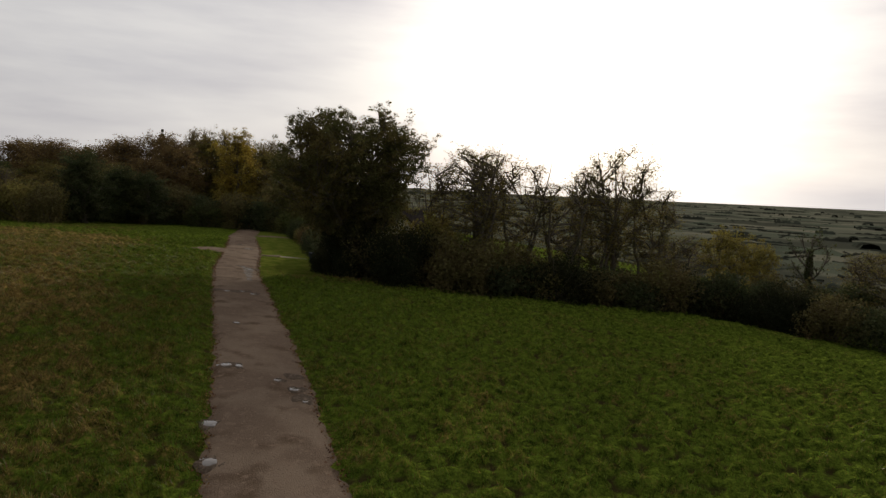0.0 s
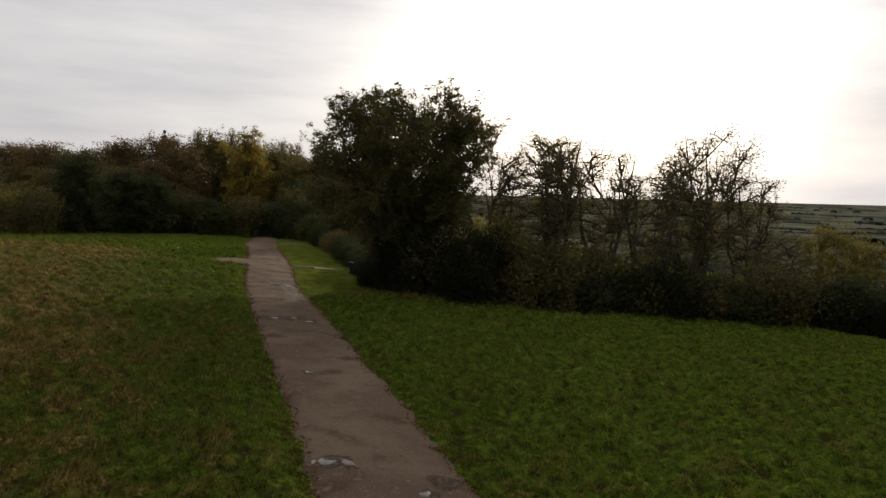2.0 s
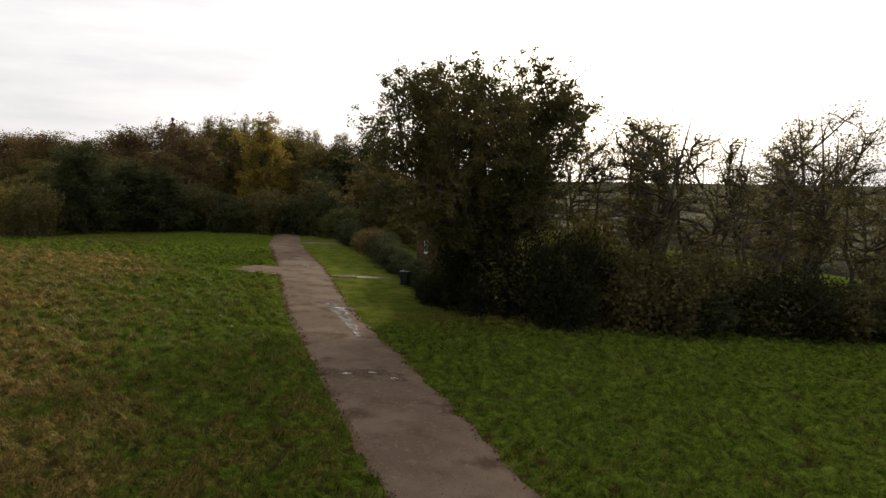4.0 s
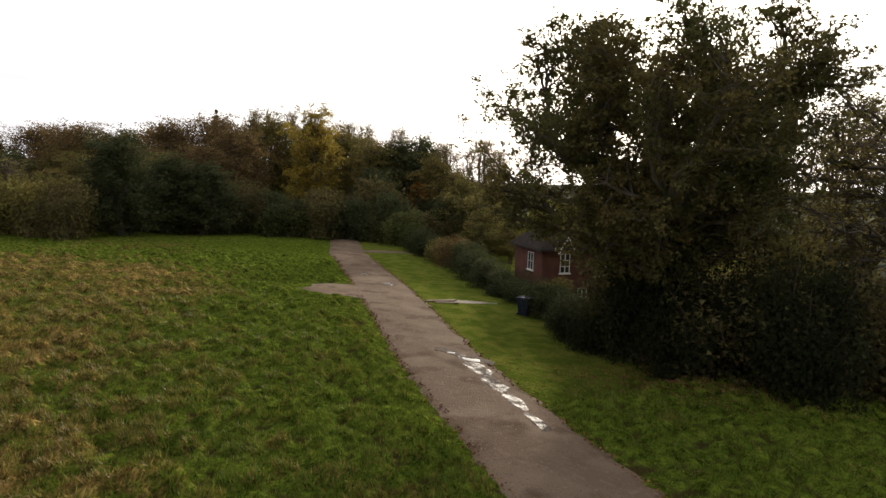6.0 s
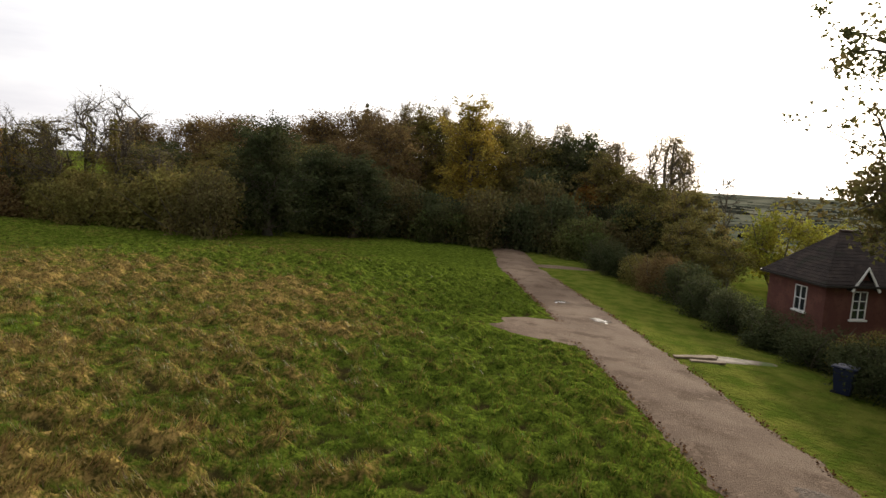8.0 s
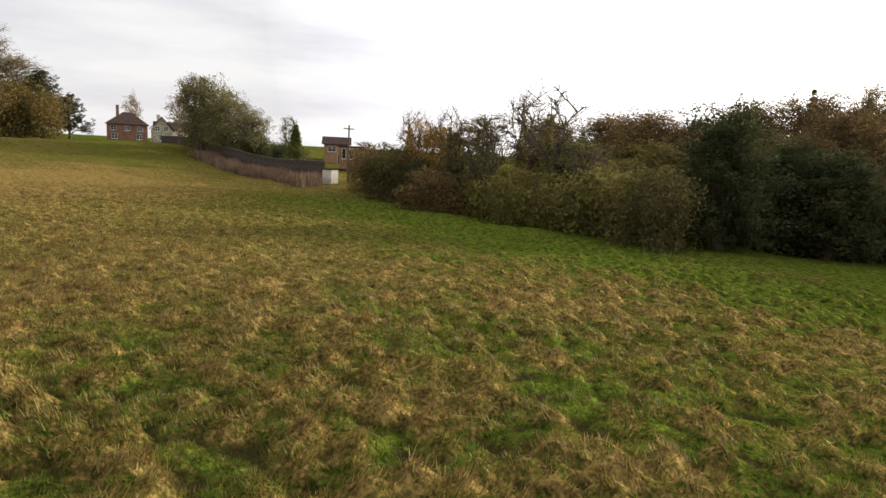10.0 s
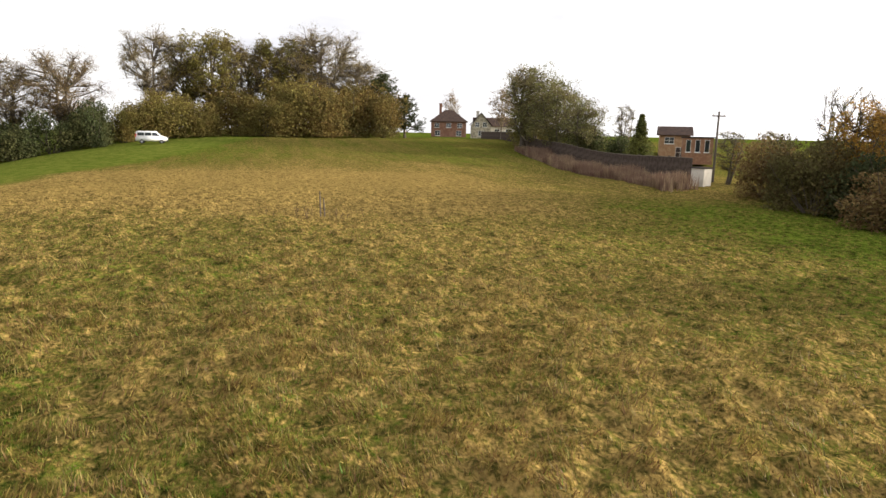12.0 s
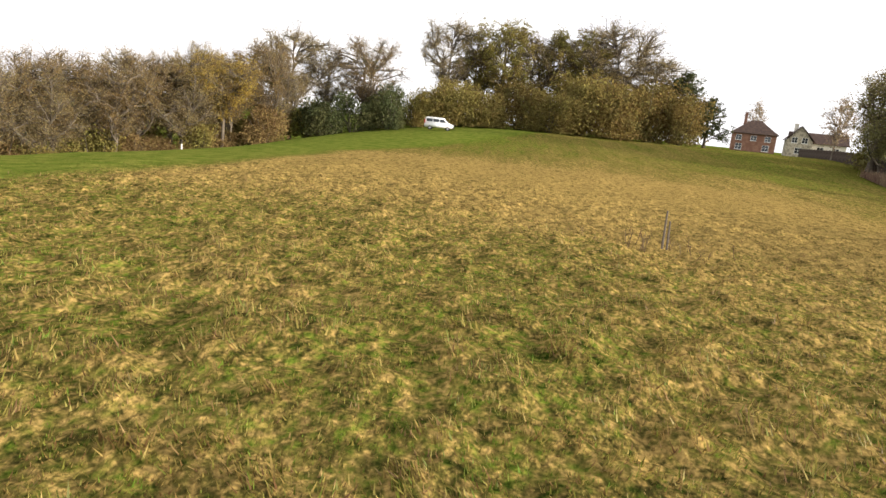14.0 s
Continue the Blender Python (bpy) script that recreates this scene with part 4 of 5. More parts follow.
tall2 = (tree_meshes("tall_oak", 75, 17, 13, BARK, OLIVE, base=0.26, lobes=64, twigs=8, leaves=34000, leaf_size=0.21, trunk=0.026, lobe_size=0.2, top=0.6, dome=2.2, clump=0.42), 17, 13)
tall3 = (tree_meshes("tall_beech", 76, 17, 13, BARK, BROWN, base=0.26, lobes=66, twigs=10, leaves=34000, leaf_size=0.12, trunk=0.015, lobe_size=0.21, top=0.6, dome=2.0, outer=0.8), 17, 13)
meet([(-163.2, 26.2, 19, 13, 0), (-170.2, 41.7, 18, 14, 70), (-170.1, 47.5, 18.8, 15, 130), (-169.3, 55.5, 21.0, 18, 200), (-170.6, 62.5, 15.8, 15, 260), (-174, 51, 18, 14, 20), (-168, 30.5, 14.5, 9, 20)], [tall, tall, tall2, tall], "hilltop_tree", "tall thin-crowned tree in the hilltop clump", group="hilltop trees")
meet([(-166.0, 35.4, 18.8, 16, 0)], [tall2], "hilltop_oak_tree", "tall oak with dark olive crown in the hilltop clump", group="hilltop trees")
meet([(-153.0, 2.0, 18.8, 15, 0), (-156.4, 13.2, 16, 16, 90), (-158, 6.5, 15, 11, 30)], [tall, tall3], "hilltop_ash_tree", "tall half-bare tree on the hilltop", group="hilltop trees")
gold = (shrub_meshes("hazel", 77, 8, 11, 8, BARK, leafy("olive-gold hazel leaves", (0.16, 0.135, 0.042), (0.2, 0.15, 0.05), vary=0.35), 26, 17000, 0.3), 8, 11)
gold2 = (shrub_meshes("hazel_b", 78, 8, 11, 8, BARK, leafy("tawny leaves", (0.17, 0.122, 0.04), (0.12, 0.105, 0.038), vary=0.35), 26, 17000, 0.3), 8, 11)
meet([(-159.4, 28.6, 8.6, 11, 0), (-161.2, 39.0, 8.6, 12, 90), (-161.7, 49.6, 11.4, 14, 40), (-162.5, 60.5, 10.6, 12, 10), (-158, 44.5, 7.6, 10, 70), (-158.5, 55, 9.6, 13, 150), (-159, 34, 6.6, 8, 190), (-160, 65.5, 8.6, 9, 30), (-160.5, 24.5, 7.0, 8, 60)], [gold, gold2], "hazel_bush", "tawny olive undergrowth below the hilltop trees", "bush", "hilltop bushes", "foliage", "branchwork")
meet([(-152.7, 18.6, 8.0, 7.4, 0), (-156, 22.4, 6.5, 6, 60), (-150, 8.0, 6.5, 8, 50), (-147, 1, 6.5, 8, 0), (-151, 13, 7, 8, 100), (-155, 4, 7, 9, 140), (-146, -6, 7, 9, 200), (-158, 16, 7, 9, 230)], [bush, bush2], "holly_bush", "dark bush on the hilltop by the parked van", "bush", "hilltop bushes", "foliage", "branchwork")
pine = (tree_meshes("pine", 79, 12, 8.6, BARK, DARK, base=0.12, lobes=36, twigs=6, leaves=24000, leaf_size=0.2, trunk=0.022, lobe_size=0.27, top=0.22, dome=1.5, clump=0.4), 12, 8.6)
meet([(-164.6, 66.4, 12.6, 11, 0), (-163, 70.4, 8.6, 8, 50)], [pine], "pine_tree", "dark spreading pine at the end of the clump", "conifer")
west = []
for k in range(16):
    west.append((-114 - 2.2 * k, -23 + 1.6 * k + 1.8 * math.sin(k * 2.3), 15 + 1.3 * math.sin(k * 1.9), 12.5, 60 * k))
    if k % 2 == 0:
        west.append((-119 - 2.2 * k, -29 + 1.6 * k + 1.8 * math.sin(k * 1.3), 15.5 + 1.3 * math.sin(k * 2.9), 12.5, 85 * k))
meet(west, [tall3, tall, (tree_meshes("west_wood", 80, 15, 12.5, BARK, GREY, base=0.2, lobes=56, twigs=10, leaves=28000, leaf_size=0.12, trunk=0.014, stems=3, lobe_size=0.22, outer=0.8), 15, 12.5)], "woodland_tree", "slender autumn woodland tree with brown twigs", group="western wood")
meet([(-138.6, -2.6, 14.6, 13, 0)], [(tree_meshes("gold_maple", 81, 14, 12, BARK, leafy("gold-brown maple leaves", (0.27, 0.19, 0.04), (0.2, 0.145, 0.045)), base=0.3, lobes=50, twigs=7, leaves=26000, leaf_size=0.16, trunk=0.018, lobe_size=0.26, top=0.65), 14, 12)], "golden_maple_tree", "maple with a golden yellow crown in the western wood")
meet([(-112, -22, 4.6, 8, 0), (-121, -16.5, 4.2, 8, 50), (-130, -11, 4.4, 7, 90), (-137, -5, 5.4, 8, 10), (-143, 2, 6, 8, 30), (-127, -14, 6.4, 9, 130), (-119, -20, 6.0, 9, 210), (-122, -25, 6, 9, 20), (-130, -19, 6, 9, 70), (-136, -13, 6.5, 9, 100), (-142, -8, 6.5, 9, 170), (-114, -28, 6, 9, 150), (-105, -30, 4.5, 9, 10), (-145, -1, 5, 8, 10), (-116, -21, 3.2, 8, 70), (-125, -15, 3.6, 8, 20), (-133, -9, 3.4, 8, 40), (-108, -27, 4, 8, 60), (-140, -4, 4.4, 7, 70)], [bush3, bush2], "bramble_bush", "brown bramble thicket under the western wood", "bush", "western wood bushes", "foliage", "branchwork")

# thin outer limbs of the wood edge against the sky, and the ivy-hung stump side of the oak
meet([(-52.0, 131, 19.4, 6, 0), (-46.5, 133, 19.6, 6, 40), (-33.5, 131, 17.5, 6, 90), (-12, 121, 14.0, 6, 20), (-27.5, 126, 16.8, 6, 60)], [thin], "bare_birch_tree", "bare twiggy birch rising behind the wood edge", group="woodland trees")

# ---- buildings ----
BRICK = material("red brick wall", (0.115, 0.045, 0.034), 0.85, [((0.15, 0.063, 0.045), 1.5, 0.45, 0.6), ((0.1, 0.04, 0.032), 9, 0.55, 0.65)], 0.4, 30)
TILE = material("dark clay roof tile", (0.04, 0.033, 0.03), 0.85, [((0.058, 0.046, 0.04), 2.0, 0.45, 0.6), ((0.036, 0.036, 0.028), 0.8, 0.55, 0.65)], 0.5, 25, vary=0.1, spec=0.03)
REDTILE = material("brown clay roof tile", (0.06, 0.043, 0.037), 0.85, [((0.085, 0.058, 0.046), 2.0, 0.45, 0.6)], 0.4, 25, spec=0.05)
WHITE = material("white window paint", (0.75, 0.74, 0.7), 0.5)
RENDER = material("cream wall render", (0.62, 0.58, 0.5), 0.8, [((0.5, 0.46, 0.38), 1.2, 0.5, 0.65)], 0.2, 20)
TIMBER = material("black timber", (0.025, 0.02, 0.016), 0.7, bump=0.3)
STONE = material("grey rubble stone", (0.42, 0.37, 0.28), 0.85, [((0.22, 0.19, 0.14), 3, 0.45, 0.6)], 0.5, 8)
CEDAR = material("brown timber cladding", (0.24, 0.12, 0.07), 0.75, [((0.3, 0.17, 0.1), 3, 0.45, 0.6)], 0.3, 12)
TAN = material("buff brick wall", (0.33, 0.2, 0.11), 0.85, [((0.4, 0.26, 0.15), 2, 0.45, 0.6), ((0.25, 0.15, 0.08), 8, 0.55, 0.65)], 0.3, 20)
GLASS = material("window glass", (0.02, 0.025, 0.03), 0.05, spec=0.8)


def window(parent, x, y, z, w, h, facing, cols=2, rows=2, arched=False):
    """A casement on a wall of parent: centre of its foot at x, y, z; facing: degrees that its front turns from -y."""
    m = Matrix.LocRotScale((x, y, z), Euler((0, 0, radians(facing))), None)
    fr = 0.045
    V = [(s * (w / 2 + o), y_, z_) for y_ in (-0.05, 0.05) for o, zs in ((fr, (-fr, h + fr)), (0, (0, h))) for s, z_ in ((-1, zs[0]), (1, zs[0]), (1, zs[1]), (-1, zs[1]))]
    F = []
    for k in range(4):
        n = (k + 1) % 4
        F += [(k, n, 4 + n, 4 + k), (8 + n, 8 + k, 12 + k, 12 + n), (n, k, 8 + k, 8 + n), (4 + k, 4 + n, 12 + n, 12 + k)]
    win = part("window", mesh_of("window_frame", V, F, WHITE), parent, "white painted casement window", m)
    for c in range(1, cols):
        q = -w / 2 + w * c / cols
        part("mullion", boxes("mullion", WHITE, (q - 0.025, -0.04, 0, q + 0.025, 0.03, h)), win)
    for r in range(1, rows):
        q = h * r / rows
        part("glazing_bar", boxes("glazing_bar", WHITE, (-w / 2, -0.035, q - 0.018, w / 2, 0.025, q + 0.018)), win)
    part("pane", boxes("pane", GLASS, (-w / 2, -0.01, 0, w / 2, 0.01, h)), win)
    part("sill", boxes("sill", WHITE, (-w / 2 - 0.12, -0.12, -0.12, w / 2 + 0.12, 0.04, -fr)), win)
    return win


def hip_roof(name, parent, x0, y0, x1, y1, z0, z1, over, mat, hip0=True, hip1=True, course=0.28, m=None, label=""):
    """A roof with overlapping courses of tiles, ridge along x. Ends hipped or gabled."""
    x0, y0, x1, y1 = x0 - over, y0 - over, x1 + over, y1 + over
    d, ym = (y1 - y0) / 2, (y0 + y1) / 2
    ra, rb = (x0 + (d if hip0 else 0), ym, z1), (x1 - (d if hip1 else 0), ym, z1)
    V = [(x0, y0, z0), (x1, y0, z0), (x1, y1, z0), (x0, y1, z0), ra, rb]
    V = V + [(p[0], p[1], p[2] - 0.1) for p in V]
    F = [(0, 1, 5, 4), (2, 3, 4, 5), (7, 6, 10, 11), (9, 8, 11, 10), (0, 6, 7, 1), (2, 8, 9, 3)]
    F += [(3, 0, 4), (6, 9, 10), (3, 9, 6, 0)] if hip0 else [(0, 4, 10, 6), (4, 3, 9, 10)]
    F += [(1, 2, 5), (8, 7, 11), (1, 7, 8, 2)] if hip1 else [(5, 1, 7, 11), (2, 5, 11, 8)]
    roof = part(name, mesh_of(name, V, F, mat), parent, label, m)
    n = max(4, int(math.hypot(d, z1 - z0) / course))

    def slope(a0, b0, a1, b1):
        a0, b0, a1, b1 = Vector(a0), Vector(b0), Vector(a1), Vector(b1)
        up = (b0 - a0).cross(a1.lerp(b1, 0.5) - a0).normalized()
        up = up if up.z > 0 else -up
        for k in range(n):
            f, g = k / n, min(1.0, (k + 1.15) / n)
            lo = [a0.lerp(a1, f), b0.lerp(b1, f)]
            hi = [a0.lerp(a1, g), b0.lerp(b1, g)]
            if (hi[0] - hi[1]).length < 0.03:
                hi[0], hi[1] = hi[0] + (a0 - b0).normalized() * 0.03, hi[1]
            W = [lo[0] + up * 0.004, lo[1] + up * 0.004, lo[1] + up * 0.03, lo[0] + up * 0.03, hi[1] + up * 0.014, hi[0] + up * 0.014]
            part("tile_course", mesh_of("tile_course", W, [(0, 1, 2, 3), (3, 2, 4, 5), (0, 5, 4, 1), (0, 3, 5), (1, 4, 2)], mat), roof)

    slope((x0, y0, z0), (x1, y0, z0), ra, rb)
    slope((x1, y1, z0), (x0, y1, z0), rb, ra)
    if hip0:
        slope((x0, y1, z0), (x0, y0, z0), ra, ra)
    if hip1:
        slope((x1, y0, z0), (x1, y1, z0), rb, rb)
    return roof


def gable(name, x, y0, y1, z0, z1, thick, mat):
    ym = (y0 + y1) / 2
    V = [(x, y0, z0), (x, y1, z0), (x, ym, z1), (x + thick, y0, z0), (x + thick, y1, z0), (x + thick, ym, z1)]
    return mesh_of(name, V, [(0, 2, 1), (3, 4, 5), (0, 1, 4, 3), (1, 2, 5, 4), (2, 0, 3, 5)], mat)


def walls(name, x0, y0, x1, y1, z0, z1, mat, t=0.25):
    return boxes(name, mat, (x0, y0, z0, x1, y0 + t, z1), (x0, y1 - t, z0, x1, y1, z1), (x0, y0 + t, z0, x0 + t, y1 - t, z1), (x1 - t, y0 + t, z0, x1, y1 - t, z1))


# cottage behind the hedge
cot = empty("cottage", pose(-10.6, 69.5, -4.4, 0, 0, 22), "two-storey red brick cottage with dark hipped roof and half-timbered wing", "house")
part("wall", walls("wall", 0, 0, 9.5, 4.1, 0, 4.62, BRICK), cot, "red brick wall")
hip_roof("roof", cot, 0, 0, 9.5, 4.1, 4.62, 6.9, 0.28, TILE, True, False, course=0.2, label="dark brown tiled hipped roof")
part("gutter", boxes("gutter", TIMBER, (-0.36, -0.38, 4.5, 4.1, -0.28, 4.6), (-0.38, -0.28, 4.5, -0.28, 4.4, 4.6)), cot, "black eaves gutter")
part("ridge", boxes("ridge", REDTILE, (2.0, 1.95, 6.88, 9.6, 2.15, 7.0), bevel=0.03), cot, "red clay ridge tiles")
window(cot, -0.0, 1.6, 3.05, 0.72, 1.15, -90, 2, 2)
window(cot, 1.75, 0.0, 3.0, 0.66, 1.25, 0, 2, 3)
window(cot, 1.6, 0.0, 0.7, 1.1, 1.05, 0, 3, 2)
window(cot, 3.2, 0.0, 0.7, 0.62, 1.15, 0, 2, 2)
drm = part("dormer", gable("dormer", 0, -0.55, 0.55, 4.5, 5.35, 0.12, BRICK), cot, "small gablet over the window", Matrix.Translation((1.75, -0.1, 0)) @ Matrix.Rotation(radians(90), 4, "Z"))
bm = bmesh.new()
for s in (-1, 1):
    vs = [bm.verts.new(p) for p in ((s * 0.72, -0.32, 4.42), (0, -0.32, 5.5), (0, 1.3, 5.5), (s * 0.72, 0.6, 4.42))]
    bm.faces.new(vs)
    vs2 = [bm.verts.new(p) for p in ((s * 0.72, -0.32, 4.34), (0, -0.32, 5.42), (0, 1.3, 5.42), (s * 0.72, 0.6, 4.34))]
    bm.faces.new(vs2[::-1])
    for a in range(4):
        b_ = (a + 1) % 4
        bm.faces.new((vs[a], vs[b_], vs2[b_], vs2[a]))
part("dormer_roof", bm_mesh("dormer_roof", bm, TILE), cot, "", Matrix.Translation((1.75, 0, 0)))
bm = bmesh.new()
for s in (-1, 1):
    vs = [bm.verts.new(p) for p in ((s * 0.75, -0.36, 4.36), (0, -0.36, 5.5), (0, -0.3, 5.5), (s * 0.75, -0.3, 4.36), (s * 0.66, -0.36, 4.3), (0, -0.36, 5.36), (0, -0.3, 5.36), (s * 0.66, -0.3, 4.3))]
    for f in ((0, 1, 2, 3), (4, 5, 6, 7), (0, 1, 5, 4), (3, 2, 6, 7)):
        bm.faces.new([vs[i] for i in f])
part("bargeboard", bm_mesh("bargeboard", bm, WHITE), cot, "white bargeboards of the gablet", Matrix.Translation((1.75, 0, 0)))
# half-timbered wing
wing = part("wing", walls("wing", 4.2, -1.3, 8.2, 0, 0, 2.5, BRICK), cot, "brick ground floor of the wing")
part("upper_wall", walls("upper_wall", 4.1, -1.45, 8.3, 0, 2.52, 4.75, RENDER), cot, "cream rendered upper wall")
part("gable_wall", gable("gable_wall", 0, -2.1, 2.1, 4.75, 6.5, 0.2, RENDER), cot, "cream rendered gable", Matrix.Translation((6.2, -1.45, 0)) @ Matrix.Rotation(radians(90), 4, "Z") @ Matrix.Translation((0, 0, 0)))
hip_roof("wing_roof", cot, -1.6, -2.1, 2.6, 2.1, 4.75, 6.6, 0.25, TILE, False, False, m=Matrix.Translation((6.2, 0, 0)) @ Matrix.Rotation(radians(90), 4, "Z"), label="tiled roof of the wing")
for q in (4.15, 4.75, 5.35, 5.95, 6.55, 7.15, 7.75, 8.2):
    part("timber", boxes("timber", TIMBER, (q - 0.06, -1.5, 2.55, q + 0.06, -1.44, 4.75)), cot, "black upright timber")
for q in (2.55, 3.6, 4.68):
    part("timber", boxes("timber", TIMBER, (4.1, -1.51, q, 8.3, -1.445, q + 0.13)), cot, "black cross timber")
for q in (5.3, 6.2, 7.1):
    part("timber", boxes("timber", TIMBER, (q - 0.05, -1.51, 4.8, q + 0.05, -1.44, 5.7 if q != 6.2 else 6.3)), cot, "black upright timber")
window(cot, 6.2, -1.47, 3.2, 1.2, 1.1, 0, 3, 2)
window(cot, 5.6, -1.3, 0.7, 1.5, 1.25, 0, 3, 2)


def far_house(name, x, y, z, turn, w, d, eaves, top, wall_mat, roof_mat, label, wins, hips=(True, True), stacks=(), z_foot=-0.6):
    ob = empty(name, pose(x, y, z, 0, 0, turn), label, "house")
    part("wall", walls("wall", -w / 2, -d / 2, w / 2, d / 2, z_foot, eaves, wall_mat), ob)
    hip_roof("roof", ob, -w / 2, -d / 2, w / 2, d / 2, eaves, top, 0.4, roof_mat, *hips, course=0.6)
    for k, s in enumerate((-1, 1)):
        if not hips[k]:
            part("gable_wall", gable("gable_wall", s * w / 2 - (0.25 if s > 0 else 0), -d / 2, d / 2, eaves, top - 0.1, 0.25, wall_mat), ob)
    for q in wins:
        window(ob, *q)
    for sx, sy, sz in stacks:
        part("chimney", boxes("chimney", wall_mat, (sx - 0.35, sy - 0.35, top - 1.5, sx + 0.35, sy + 0.35, sz), (sx - 0.42, sy - 0.42, sz - 0.2, sx + 0.42, sy + 0.42, sz)), ob)
    return ob


FARBRICK = material("weathered brown-red brick wall", (0.2, 0.1, 0.066), 0.85, [((0.26, 0.14, 0.095), 1.5, 0.45, 0.6), ((0.14, 0.07, 0.05), 9, 0.55, 0.65)], 0.3, 20)
far_house("brick_house", -212.6, 94.8, 3.0, 72, 9.6, 7.6, 4.2, 7.4, FARBRICK, REDTILE, "far red brick house with a hipped clay tile roof",
          [(-3.2, -3.8, 2.6, 1.2, 1.1, 0), (0, -3.8, 2.6, 1.2, 1.1, 0), (3.0, -3.8, 2.6, 1.2, 1.1, 0), (-3.0, -3.8, 0.4, 1.3, 1.3, 0), (2.8, -3.8, 0.4, 1.3, 1.3, 0)], stacks=((-2.4, 1, 9.2),))
far_house("stone_house", -190.0, 99.6, 3.0, 72, 10.0, 5.6, 2.9, 5.0, RENDER, REDTILE, "far cream-walled house with a long brown tiled roof",
          [(0.5, -2.8, 1.2, 1.1, 1.0, 0), (3.2, -2.8, 1.2, 1.1, 1.0, 0)], (False, False), ((-4.2, 0, 6.6),))
far_house("stone_wing", -188.6, 95.4, 3.0, -18, 7.0, 4.6, 3.1, 6.0, STONE, REDTILE, "gabled cream stone wing of the far house",
          [(3.5, -0.9, 2.7, 0.9, 1.0, 90), (3.5, 0.9, 2.7, 0.9, 1.0, 90), (3.5, 0, 0.6, 1.1, 1.1, 90)], (False, False))
far_house("modern_house", -127.6, 105.4, 0.9, 56, 4.4, 5.0, 3.6, 4.9, TAN, REDTILE, "modern buff brick house with a low tiled roof",
          [(-0.8, -2.5, 2.3, 1.3, 0.9, 0), (0.9, -2.5, 0.2, 1.3, 1.5, 0), (2.2, 0.6, 2.2, 1.1, 0.9, 90)], (False, False))
box_house = empty("timber_annexe", pose(-117.6, 101.8, 1.3, 0, 0, 54), "flat-roofed annexe clad in warm brown timber", "building")
part("wall", walls("wall", -2.0, -1.6, 2.0, 1.6, -0.8, 2.8, CEDAR), box_house)
part("roof", boxes("roof", TIMBER, (-2.15, -1.75, 2.8, 2.15, 1.75, 2.98)), box_house, "flat dark roof")
for q in (-1.2, 0.0, 1.2):
    window(box_house, q, -1.6, 0.9, 0.55, 1.6, 0, 1, 1)
shed = empty("white_shed", pose(-88.2, 79.0, hz(-88.2, 79.0), 0, 0, 20), "small white rendered outbuilding at the end of the fence", "shed")
part("wall", walls("wall", -0.6, -0.6, 0.6, 0.6, -0.5, 1.5, RENDER), shed)
part("roof", boxes("roof", TILE, (-0.7, -0.7, 1.5, 0.7, 0.7, 1.6)), shed)

# ---- fence with panels, and the tall dry reeds in front of it ----
FENCE = material("weathered dark fence board", (0.06, 0.042, 0.032), 0.85, [((0.1, 0.075, 0.06), 2, 0.45, 0.6)], 0.3, 18)
FENCE_PALE = material("pale weathered coping board", (0.2, 0.17, 0.13), 0.85, [((0.14, 0.115, 0.09), 2, 0.45, 0.6)], 0.3, 18)
fence = empty("fence", pose(0, 0, 0), "long dark close-boarded timber fence along the field", "fence")
run = [(-180, 92.5), (-138.6, 84.6), (-107.5, 81.0), (-89.0, 79.4)]
V = []
for k in range(25):
    V += [(0.073 * k, -0.02 - 0.03 * (k % 2), z) for z in (0.1, 2.0)] + [(0.073 * k, 0.03, z) for z in (0.1, 2.0)]
F = []
for k in range(24):
    a, b = 4 * k, 4 * k + 4
    F += [(a, b, b + 1, a + 1), (b + 2, a + 2, a + 3, b + 3), (a + 1, b + 1, b + 3, a + 3), (b, a, a + 2, b + 2)]
panel = mesh_of("panel", V, F + [(0, 1, 3, 2), (96, 98, 99, 97)], FENCE)
coping = boxes("coping", FENCE_PALE, (0.0, -0.08, 2.0, 1.83, 0.06, 2.05))
post_me = boxes("post", FENCE, (-0.06, -0.06, -0.6, 0.06, 0.06, 2.12))
for (xa, ya), (xb, yb) in zip(run, run[1:]):
    ln = math.hypot(xb - xa, yb - ya)
    for k in range(int(ln / 1.95)):
        x, y = xa + (xb - xa) * k * 1.95 / ln, ya + (yb - ya) * k * 1.95 / ln
        a = math.degrees(math.atan2(yb - ya, xb - xa))
        z = hz(x, y) + 0.2 - 0.7 * float(smooth(-118, -136, x))
        part("post", post_me, fence, "", pose(x, y, z, 0, 0, a))
        part("panel", panel, fence, "", pose(x + 0.06 * math.cos(radians(a)), y + 0.06 * math.sin(radians(a)), z, 0, 0, a))
        part("coping", coping, fence, "", pose(x + 0.06 * math.cos(radians(a)), y + 0.06 * math.sin(radians(a)), z, 0, 0, a))


